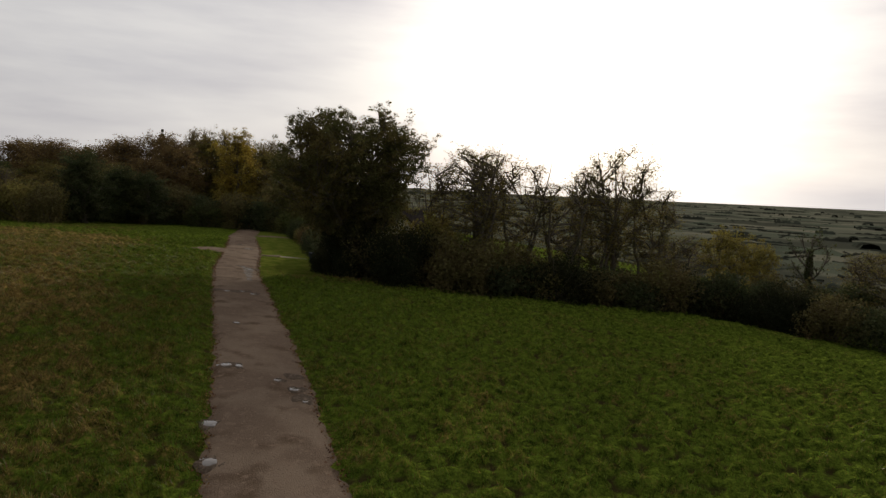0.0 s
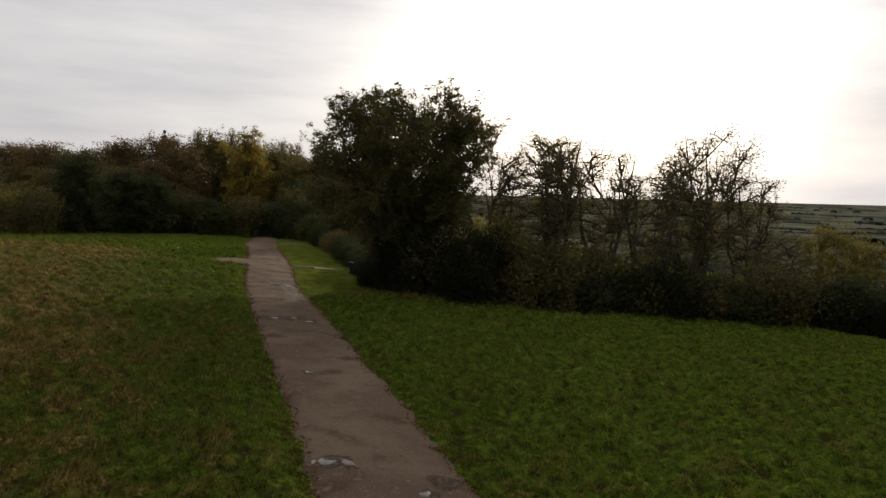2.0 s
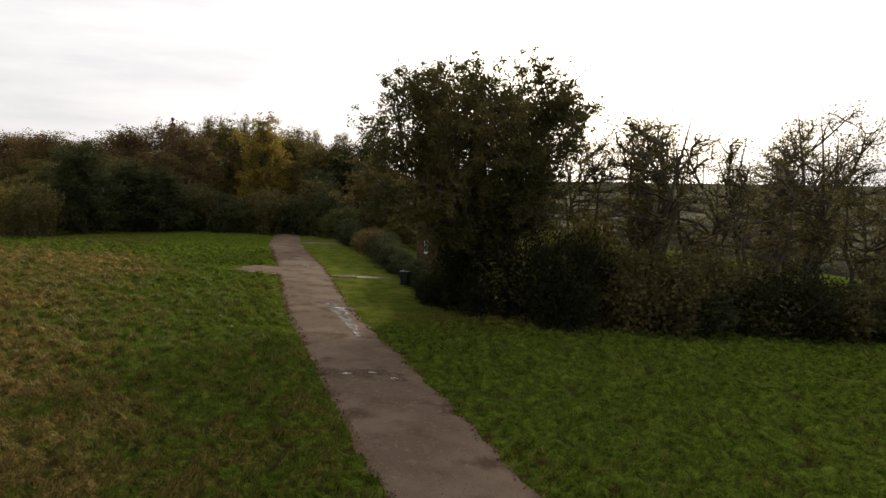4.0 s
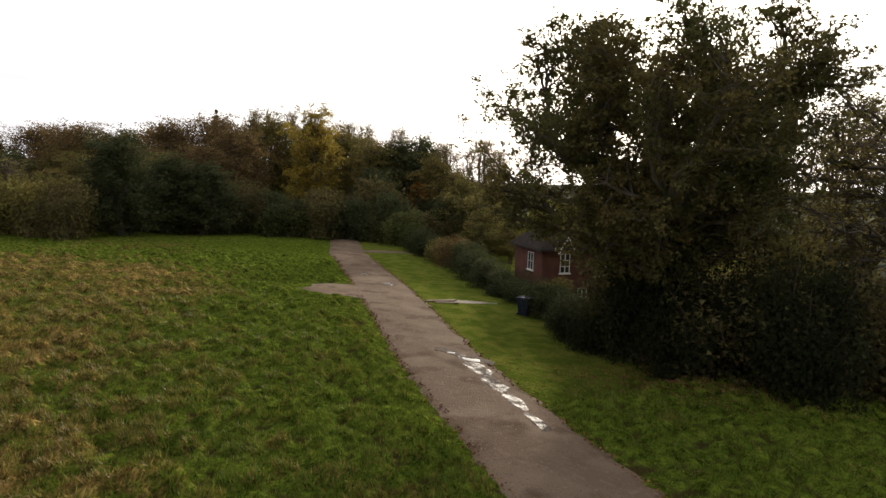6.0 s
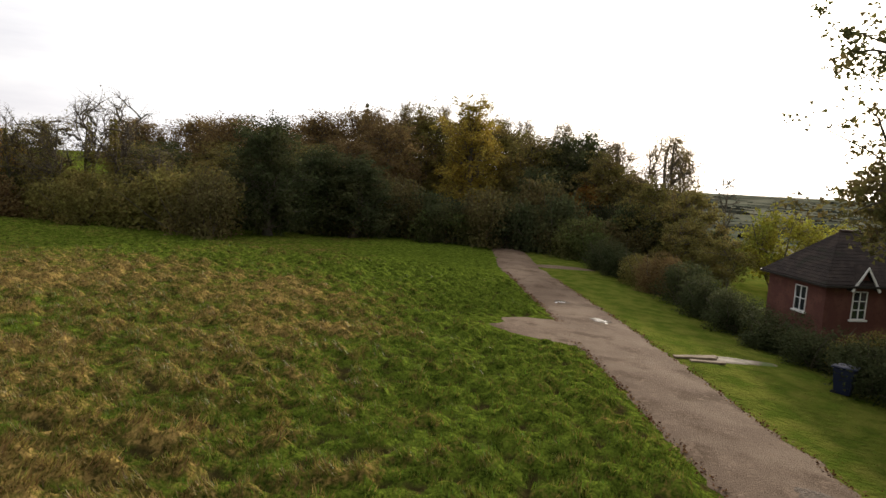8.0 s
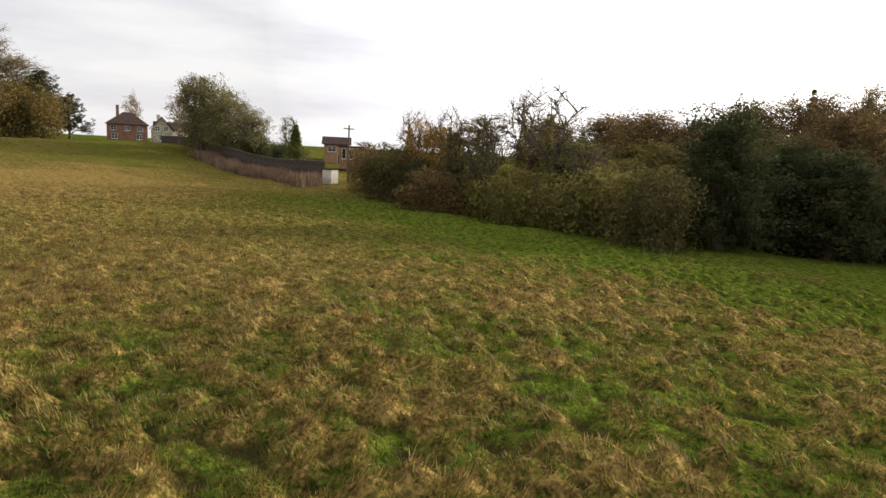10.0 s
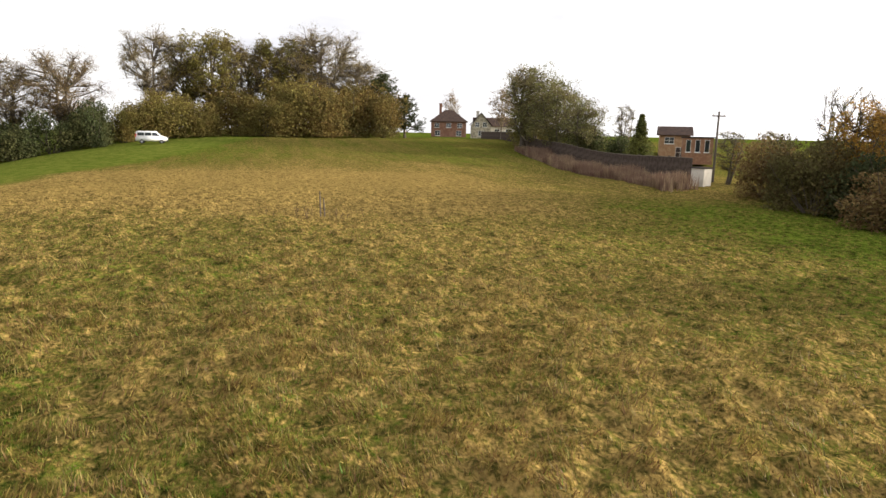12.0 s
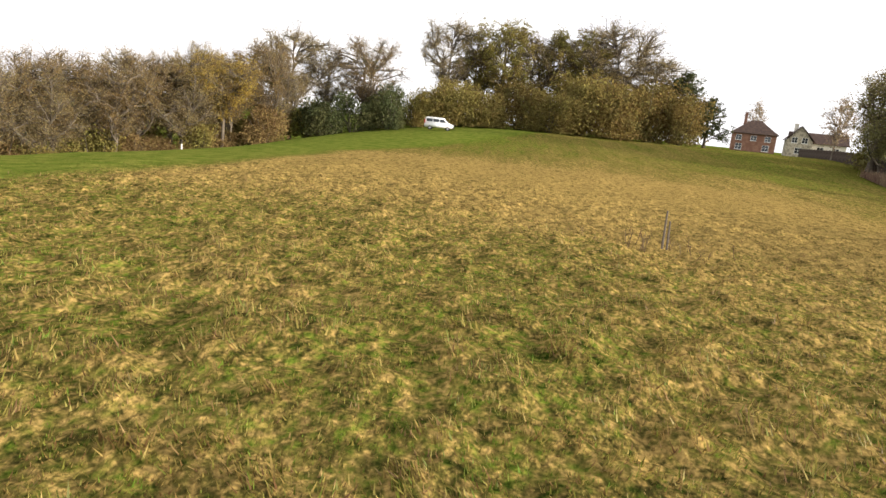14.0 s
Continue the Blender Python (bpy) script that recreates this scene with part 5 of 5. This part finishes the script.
def blades(rng, x, y, z, height, lean, direction, width):
    """Grass blades as tapered slips: arrays in, verts and triangles out."""
    n = len(x)
    a = rng.uniform(0, 2 * math.pi, n)
    wx, wy = np.cos(a) * width / 2, np.sin(a) * width / 2
    tipx, tipy, tipz = x + np.cos(direction) * np.sin(lean) * height, y + np.sin(direction) * np.sin(lean) * height, z + np.cos(lean) * height
    v = np.empty((n, 3, 3))
    v[:, 0] = np.stack([x - wx, y - wy, z - 0.03], 1)
    v[:, 1] = np.stack([x + wx, y + wy, z - 0.03], 1)
    v[:, 2] = np.stack([tipx, tipy, tipz], 1)
    return v.reshape(-1, 3), np.arange(3 * n).reshape(n, 3)


REED = material("dry reed", (0.2, 0.125, 0.085), 0.8, [((0.27, 0.19, 0.12), 0.6, 0.45, 0.6)], vary=0.4, translucent=0.2)
rng = np.random.default_rng(91)
nr = 26000
f = rng.random(nr)
rx = -130 + 43 * f + rng.normal(0, 0.6, nr)
ry = np.interp(rx, [-130, -106, -86], [81.2, 77.6, 75.4]) + rng.uniform(-1.6, 1.8, nr)
v, q = blades(rng, rx, ry, land(rx, ry), rng.uniform(0.7, 1.5, nr) * (0.75 + 0.35 * np.sin(rx * 0.7)), rng.uniform(0, 0.35, nr), rng.uniform(0, 6.28, nr), 0.07)
tagged(new("reed_bed", fast_mesh("reed_bed", v, q, REED)), "band of tall dry pinkish-brown reeds before the fence", "reeds", kind="stuff")

# ---- small things ----
BIN = material("dark blue bin plastic", (0.008, 0.012, 0.035), 0.5, [((0.013, 0.018, 0.045), 2, 0.4, 0.6)])
BLACK = material("black rubber", (0.015, 0.015, 0.015), 0.7, bump=0.2)


def wheelie_bin(x, y, turn):
    ob = empty("wheelie_bin", pose(x, y, hz(x, y), 0, 0, turn), "dark blue wheeled refuse bin against the hedge", "bin")
    V = [(-0.22, -0.24, 0.08), (0.22, -0.24, 0.08), (0.22, 0.24, 0.08), (-0.22, 0.24, 0.08), (-0.29, -0.33, 0.98), (0.29, -0.33, 0.98), (0.29, 0.33, 0.98), (-0.29, 0.33, 0.98)]
    bm = bmesh.new()
    vs = [bm.verts.new(p) for p in V]
    for fc in ((3, 2, 1, 0), (4, 5, 6, 7), (0, 1, 5, 4), (1, 2, 6, 5), (2, 3, 7, 6), (3, 0, 4, 7)):
        bm.faces.new([vs[i] for i in fc])
    bmesh.ops.bevel(bm, geom=bm.edges[:], offset=0.03, segments=2, affect="EDGES")
    part("body", bm_mesh("body", bm, BIN), ob)
    part("lid", boxes("lid", BIN, (-0.32, -0.37, 0.98, 0.32, 0.36, 1.05), bevel=0.025), ob)
    part("handle", boxes("handle", BIN, (-0.2, 0.36, 0.95, 0.2, 0.42, 0.99), bevel=0.01), ob)
    for s in (-0.24, 0.24):
        bm = bmesh.new()
        bmesh.ops.create_cone(bm, cap_ends=True, segments=16, radius1=0.1, radius2=0.1, depth=0.05)
        bmesh.ops.rotate(bm, matrix=Matrix.Rotation(radians(90), 3, "Y"), verts=bm.verts)
        part("wheel", bm_mesh("wheel", bm, BLACK), ob, "", pose(s, 0.24, 0.1))


wheelie_bin(-12.4, 60.9, 60)
WOOD = material("pale sawn timber", (0.2, 0.15, 0.1), 0.9, [((0.27, 0.21, 0.15), 4, 0.45, 0.6)], 0.2, 14, spec=0.05)
for k, (x, y, a, ln) in enumerate(((-17.0, 62.3, 20, 1.7), (-16.8, 62.6, 26, 1.5), (-16.6, 61.9, 14, 1.3))):
    tagged(new("timber_board", boxes("timber_board", WOOD, (-ln / 2, -0.11, 0, ln / 2, 0.11, 0.07), bevel=0.008)), "pale sawn board lying on the grass verge", "board", "boards on the verge").matrix_world = pose(x, y, hz(x, y) + 0.03, 0, 1.5, a)
STAKE = material("grey weathered stake", (0.11, 0.09, 0.07), 0.9, bump=0.4)


def stake(x, y, h, lean, name="stake", label="slender weathered stake standing in the field"):
    V, F = [], []
    tube([(0, 0, -0.25), (0, 0, h * 0.5), (0.01, 0, h)], (0.035, 0.03, 0.022), 7, V, F)
    bmv, bmf = np.concatenate(V), [tuple(q) for q in np.concatenate(F)] + [tuple(range(14, 21))]
    tagged(new(name, mesh_of(name, bmv, bmf, STAKE)), label, "stake", "stakes in the field").matrix_world = pose(x, y, hz(x, y), lean, lean * 0.5, 0)


stake(-69.2, 44.7, 1.05, 1)
stake(-69.5, 44.9, 0.75, 3)
WEED = material("dead brown stalks", (0.1, 0.07, 0.04), 0.95, vary=0.4, spec=0.02)
for wx, wy, count, seed in ((-69.0, 44.1, 14, 3), (-68.6, 45.5, 8, 5)):
    rng = np.random.default_rng(seed)
    V, F = [], []
    for k in range(count):
        a = np.array([rng.normal(0, 0.3), rng.normal(0, 0.5), -0.05])
        e = a + np.array([rng.normal(0, 0.1), rng.normal(0, 0.1), rng.uniform(0.25, 0.55)])
        tube(bent(rng, a, e, 4, 0.03), (0.012, 0.01, 0.01, 0.006), 3, V, F)
        for q in range(3):
            s_ = a + (e - a) * rng.uniform(0.5, 1.0)
            tube(np.stack([s_, s_ + rng.normal(0, 0.07, 3) + (0, 0, 0.06)]), (0.008, 0.004), 3, V, F)
    tagged(new("dead_weed", fast_mesh("dead_weed", np.concatenate(V), np.concatenate(F), WEED)), "clump of dead brown weed stalks beside the stakes", "weeds", "dead weeds", kind="stuff").matrix_world = pose(wx, wy, hz(wx, wy))
tagged(new("marker_post", boxes("marker_post", WHITE, (-0.06, -0.06, -0.3, 0.06, 0.06, 0.9), bevel=0.015)), "short white marker post at the wood edge", "post").matrix_world = pose(-118, 3.0, hz(-118, 3.0))
tagged(new("white_post", boxes("white_post", WHITE, (-0.2, -0.2, -0.3, 0.2, 0.2, 1.5), bevel=0.05)), "pale gate post before the far brick house", "post").matrix_world = pose(-205, 100.5, hz(-205, 100.5))
pole = empty("utility_pole", pose(-94.6, 85.6, hz(-94.6, 85.6) - 1.6), "wooden utility pole with a cross arm", "pole")
V, F = [], []
tube([(0, 0, -0.5), (0, 0, 4), (0, 0, 8.6)], (0.13, 0.11, 0.09), 10, V, F)
part("shaft", fast_mesh("shaft", np.concatenate(V), np.concatenate(F), STAKE, True), pole)
part("cross_arm", boxes("cross_arm", STAKE, (-0.05, -0.75, 8.1, 0.05, 0.75, 8.22)), pole)
for q in (-0.65, 0.0, 0.65):
    part("insulator", boxes("insulator", WHITE, (-0.04, q - 0.04, 8.22, 0.04, q + 0.04, 8.36), bevel=0.015), pole)

# ---- parked van ----
PAINT = material("white van paint", (0.78, 0.78, 0.76), 0.25, [((0.7, 0.69, 0.66), 0.8, 0.5, 0.65)], spec=0.5)
RIM = material("grey wheel rim", (0.35, 0.35, 0.36), 0.35, metal=0.8)
LAMP_RED = material("red lamp glass", (0.35, 0.02, 0.02), 0.2)
LAMP_CLEAR = material("clear lamp glass", (0.6, 0.6, 0.58), 0.1)


def van(x, y, turn):
    ob = empty("van", pose(x, y, hz(x, y), 0, 0, turn), "small white van parked on the hilltop by the trees", "van")
    side = [(-2.1, 0.38), (-2.15, 0.75), (-2.1, 1.1), (-2.02, 1.74), (-1.8, 1.84), (0.55, 1.84), (0.8, 1.76), (1.4, 1.12), (2.0, 0.98), (2.15, 0.8), (2.17, 0.4)]
    bm = bmesh.new()
    ring = []
    for s in (-1, 1):
        ring.append([bm.verts.new((px, s * (0.86 if pz < 1.15 else 0.74 if pz > 1.6 else 0.84), pz)) for px, pz in side])
    n = len(side)
    for k in range(n):
        bm.faces.new((ring[0][k], ring[0][(k + 1) % n], ring[1][(k + 1) % n], ring[1][k]))
    bm.faces.new(ring[0][::-1])
    bm.faces.new(ring[1])
    bmesh.ops.bevel(bm, geom=bm.edges[:], offset=0.05, segments=2, affect="EDGES")
    me = bm_mesh("body", bm, PAINT)
    me.polygons.foreach_set("use_smooth", [True] * len(me.polygons))
    part("body", me, ob, "white painted body")
    for s in (-1, 1):
        for xa, xb in ((-1.85, -0.95), (-0.85, 0.05)):
            part("side_window", boxes("side_window", GLASS, (xa, s * 0.815 - 0.03, 1.18, xb, s * 0.815 + 0.03, 1.62), bevel=0.02), ob)
        part("side_window", mesh_of("side_window", [(0.15, s * 0.85, 1.18), (1.12, s * 0.85, 1.18), (0.68, s * 0.8, 1.62), (0.15, s * 0.8, 1.62), (0.15, s * 0.78, 1.18), (1.12, s * 0.78, 1.18), (0.68, s * 0.74, 1.62), (0.15, s * 0.74, 1.62)],
                                    [(0, 1, 2, 3), (7, 6, 5, 4), (0, 4, 5, 1), (1, 5, 6, 2), (2, 6, 7, 3), (3, 7, 4, 0)], GLASS), ob)
        part("mirror", boxes("mirror", BLACK, (1.0, s * 0.98 - 0.08, 1.15, 1.1, s * 0.98 + 0.08, 1.35), bevel=0.02), ob)
        part("headlight", boxes("headlight", LAMP_CLEAR, (1.95, s * 0.66 - 0.14, 0.78, 2.17, s * 0.66 + 0.14, 0.94), bevel=0.02), ob)
        part("tail_light", boxes("tail_light", LAMP_RED, (-2.16, s * 0.78 - 0.06, 0.95, -2.04, s * 0.78 + 0.06, 1.4), bevel=0.01), ob)
        for wx in (-1.3, 1.38):
            w = part("wheel", wheel_mesh(0.31, 0.2, BLACK), ob, "", pose(wx, s * 0.78, 0.31, 90))
            part("rim", wheel_mesh(0.19, 0.215, RIM), w)
    part("windscreen", mesh_of("windscreen", [(0.84, -0.68, 1.74), (0.84, 0.68, 1.74), (1.4, 0.74, 1.16), (1.4, -0.74, 1.16), (0.8, -0.68, 1.7), (0.8, 0.68, 1.7), (1.36, 0.74, 1.12), (1.36, -0.74, 1.12)],
                               [(0, 1, 2, 3), (7, 6, 5, 4), (0, 4, 5, 1), (1, 5, 6, 2), (2, 6, 7, 3), (3, 7, 4, 0)], GLASS), ob)
    for xa, xb in ((2.05, 2.22), (-2.22, -2.08)):
        part("bumper", boxes("bumper", BLACK, (xa, -0.82, 0.35, xb, 0.82, 0.55), bevel=0.03), ob, "black plastic bumper")


def wheel_mesh(r, w, mat):
    bm = bmesh.new()
    bmesh.ops.create_cone(bm, cap_ends=True, segments=20, radius1=r, radius2=r, depth=w)
    bmesh.ops.bevel(bm, geom=[e for e in bm.edges if len(e.link_faces) == 2 and any(len(f_.verts) > 4 for f_ in e.link_faces)], offset=0.03, segments=1, affect="EDGES")
    return bm_mesh("wheel", bm, mat)


van(-146.5, 27.7, 92)

# ---- the vale: hedgerows and copses far below ----
VALEWOOD = material("far hedgerow", (0.05, 0.055, 0.04), 0.95, [((0.035, 0.036, 0.026), 0.02, 0.45, 0.6)], vary=0.3, spec=0.0)
rng = np.random.default_rng(17)
V, F, base_i = [], [], 0
for k in range(1100):
    d = 420 + 4000 * rng.random() ** 1.3
    az = radians(rng.uniform(-8, 75))
    cx, cy = d * math.sin(az), d * math.cos(az)
    a = rng.choice([0.35, 0.35 + math.pi / 2]) + rng.normal(0, 0.15) + 0.8 * math.sin(cx / 900)
    ln, wd, hh = rng.uniform(30, 120), rng.uniform(3, 6), rng.uniform(1.5, 4.0)
    if k % 6 == 0:
        ln, wd, hh = rng.uniform(30, 90), rng.uniform(12, 36), rng.uniform(5, 10)
    n = int(ln / 6) + 3
    t = np.linspace(-ln / 2, ln / 2, n)
    px, py = cx + t * math.cos(a), cy + t * math.sin(a)
    pz = land(px, py)
    top = hh * rng.uniform(0.3, 1.3, n)
    ox, oy = -math.sin(a) * wd / 2, math.cos(a) * wd / 2
    rows = np.stack([np.stack([px - ox, py - oy, pz - 1], 1), np.stack([px - ox * 0.7, py - oy * 0.7, pz + top * 0.75], 1), np.stack([px, py, pz + top], 1), np.stack([px + ox * 0.7, py + oy * 0.7, pz + top * 0.75], 1), np.stack([px + ox, py + oy, pz - 1], 1)], 1)
    i0 = base_i + (np.arange(n - 1)[:, None] * 5 + np.arange(4)[None, :]).ravel()
    V.append(rows.reshape(-1, 3))
    F.append(np.stack([i0, i0 + 1, i0 + 6, i0 + 5], 1))
    base_i += n * 5
tagged(new("far_hedgerow", fast_mesh("far_hedgerow", np.concatenate(V), np.concatenate(F), VALEWOOD)), "dark hedgerows and copses dividing the fields of the vale", "hedgerow", kind="stuff")

# ---- grass ----
def grass_material():
    m = material("grass blades", (0.05, 0.085, 0.012), 0.55, vary=0.5, translucent=0.35, spec=0.22)
    n, l = m.node_tree.nodes, m.node_tree.links
    at_ = n.new("ShaderNodeAttribute")
    at_.attribute_name = "straw"
    mid = n.new("ShaderNodeValToRGB")
    mid.color_ramp.elements.new(0.45)
    for k, c in enumerate(((0.085, 0.131, 0.013, 1), (0.15, 0.126, 0.026, 1), (0.23, 0.15, 0.05, 1))):
        mid.color_ramp.elements[k].color = c
    l.new(at_.outputs["Fac"], mid.inputs["Fac"])
    hs = next(k for k in n if k.bl_idname == "ShaderNodeHueSaturation")
    l.new(mid.outputs["Color"], hs.inputs["Color"])
    return m


GRASS = grass_material()
rng = np.random.default_rng(29)
track_x, track_y = [0, -5.4, -11.1, -16.6, -19.2, -24.3, -39.7, -51.8], [0, 9.3, 20, 30.2, 35.1, 41.8, 41.8, 40.6]


def sow(name, count, reach, height, wide, seed, label, leg=(0, 7)):
    """Tussocky grass round the line of the flight, thinning out with distance."""
    rng = np.random.default_rng(seed)
    n = count // 4
    s = rng.uniform(leg[0], leg[1], n)
    cx, cy = np.interp(s, range(8), track_x), np.interp(s, range(8), track_y)
    ang, r = rng.uniform(0, 2 * math.pi, n), rng.gamma(1.7, reach, n) + 1.0
    tx, ty = cx + r * np.cos(ang), cy + r * np.sin(ang)
    mid, w = lane_mid(ty)
    keep = (np.abs(tx - mid) > w + 0.12) & (tx > -125) & (tx < 45) & (ty > -4) & (ty < 96) & (((tx + 22.6) / 3.0) ** 2 + ((ty - 62.6) / 2.2) ** 2 > 1)
    tx, ty = tx[keep], ty[keep]
    tuss, own = tussock(tx, ty)
    grown = rng.random(len(tx)) < 0.12 + 3.5 * tuss + kept(tx, ty)
    tx, ty, tuss, own = tx[grown], ty[grown], tuss[grown], own[grown]
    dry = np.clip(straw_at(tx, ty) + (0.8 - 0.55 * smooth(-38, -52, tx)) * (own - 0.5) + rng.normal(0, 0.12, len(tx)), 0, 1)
    mown = kept(tx, ty)
    hgt = height * (0.2 + 1.6 * tuss) * (1 - 0.8 * mown)
    dry = np.clip(dry + 0.2 * mown, 0, 1)
    lay = 1.6 * patch(tx, ty, 3.0, 30.0) + 2.0 * own
    X, Y = np.repeat(tx, 4) + rng.normal(0, 0.05, len(tx) * 4), np.repeat(ty, 4) + rng.normal(0, 0.05, len(tx) * 4)
    D = np.clip(np.repeat(dry, 4) + rng.normal(0, 0.3, len(X)), 0, 1)
    H = np.repeat(hgt, 4) * rng.uniform(0.6, 1.4, len(X)) * (1 + 0.2 * D)
    lean = rng.uniform(0.1, 0.85, len(X)) + 0.35 * D
    away = np.repeat(lay, 4) * 3 + rng.normal(0, 0.9, len(X))
    Z = np.repeat(field_height(tx, ty), 4)
    v, q = blades(rng, X, Y, Z, H, lean, away, wide * rng.uniform(0.7, 1.4, len(X)))
    me = fast_mesh(name, v, q, GRASS)
    me.attributes.new("straw", "FLOAT", "POINT").data.foreach_set("value", np.repeat(D, 3).astype(np.float32))
    tagged(new(name, me), label, "grass", kind="stuff")


sow("field_grass", 900000, 9.5, 0.085, 0.026, 101, "tussocky meadow grass, green by the lane and straw-coloured up the hill", (0, 5.3))
sow("hill_grass", 600000, 6.0, 0.06, 0.019, 102, "short matted hill grass of mixed green and straw", (5.2, 7.6))

# ---- fallen leaves along the lane and under the oak ----
LITTER = material("fallen leaves", (0.16, 0.08, 0.035), 0.9, vary=0.6, spec=0.1)
rng = np.random.default_rng(63)
n = 6500
ly = rng.uniform(8, 80, n)
mid, w = lane_mid(ly)
lx = mid + np.where(rng.random(n) < 0.5, -1, 1) * (w + rng.normal(0, 0.16, n))
n2 = 2600
lx, ly = np.concatenate([lx, -7.5 + rng.normal(0, 2.6, n2)]), np.concatenate([ly, 49.6 + rng.normal(0, 1.3, n2)])
lv, lq = leaves_at(rng, np.stack([lx, ly, field_height(lx, ly) + 0.06], 1), 0.075, 0.15)
tagged(new("fallen_leaf", fast_mesh("fallen_leaf", lv, lq, LITTER)), "brown fallen leaves along the lane edges and below the oak", "leaf litter", kind="stuff")
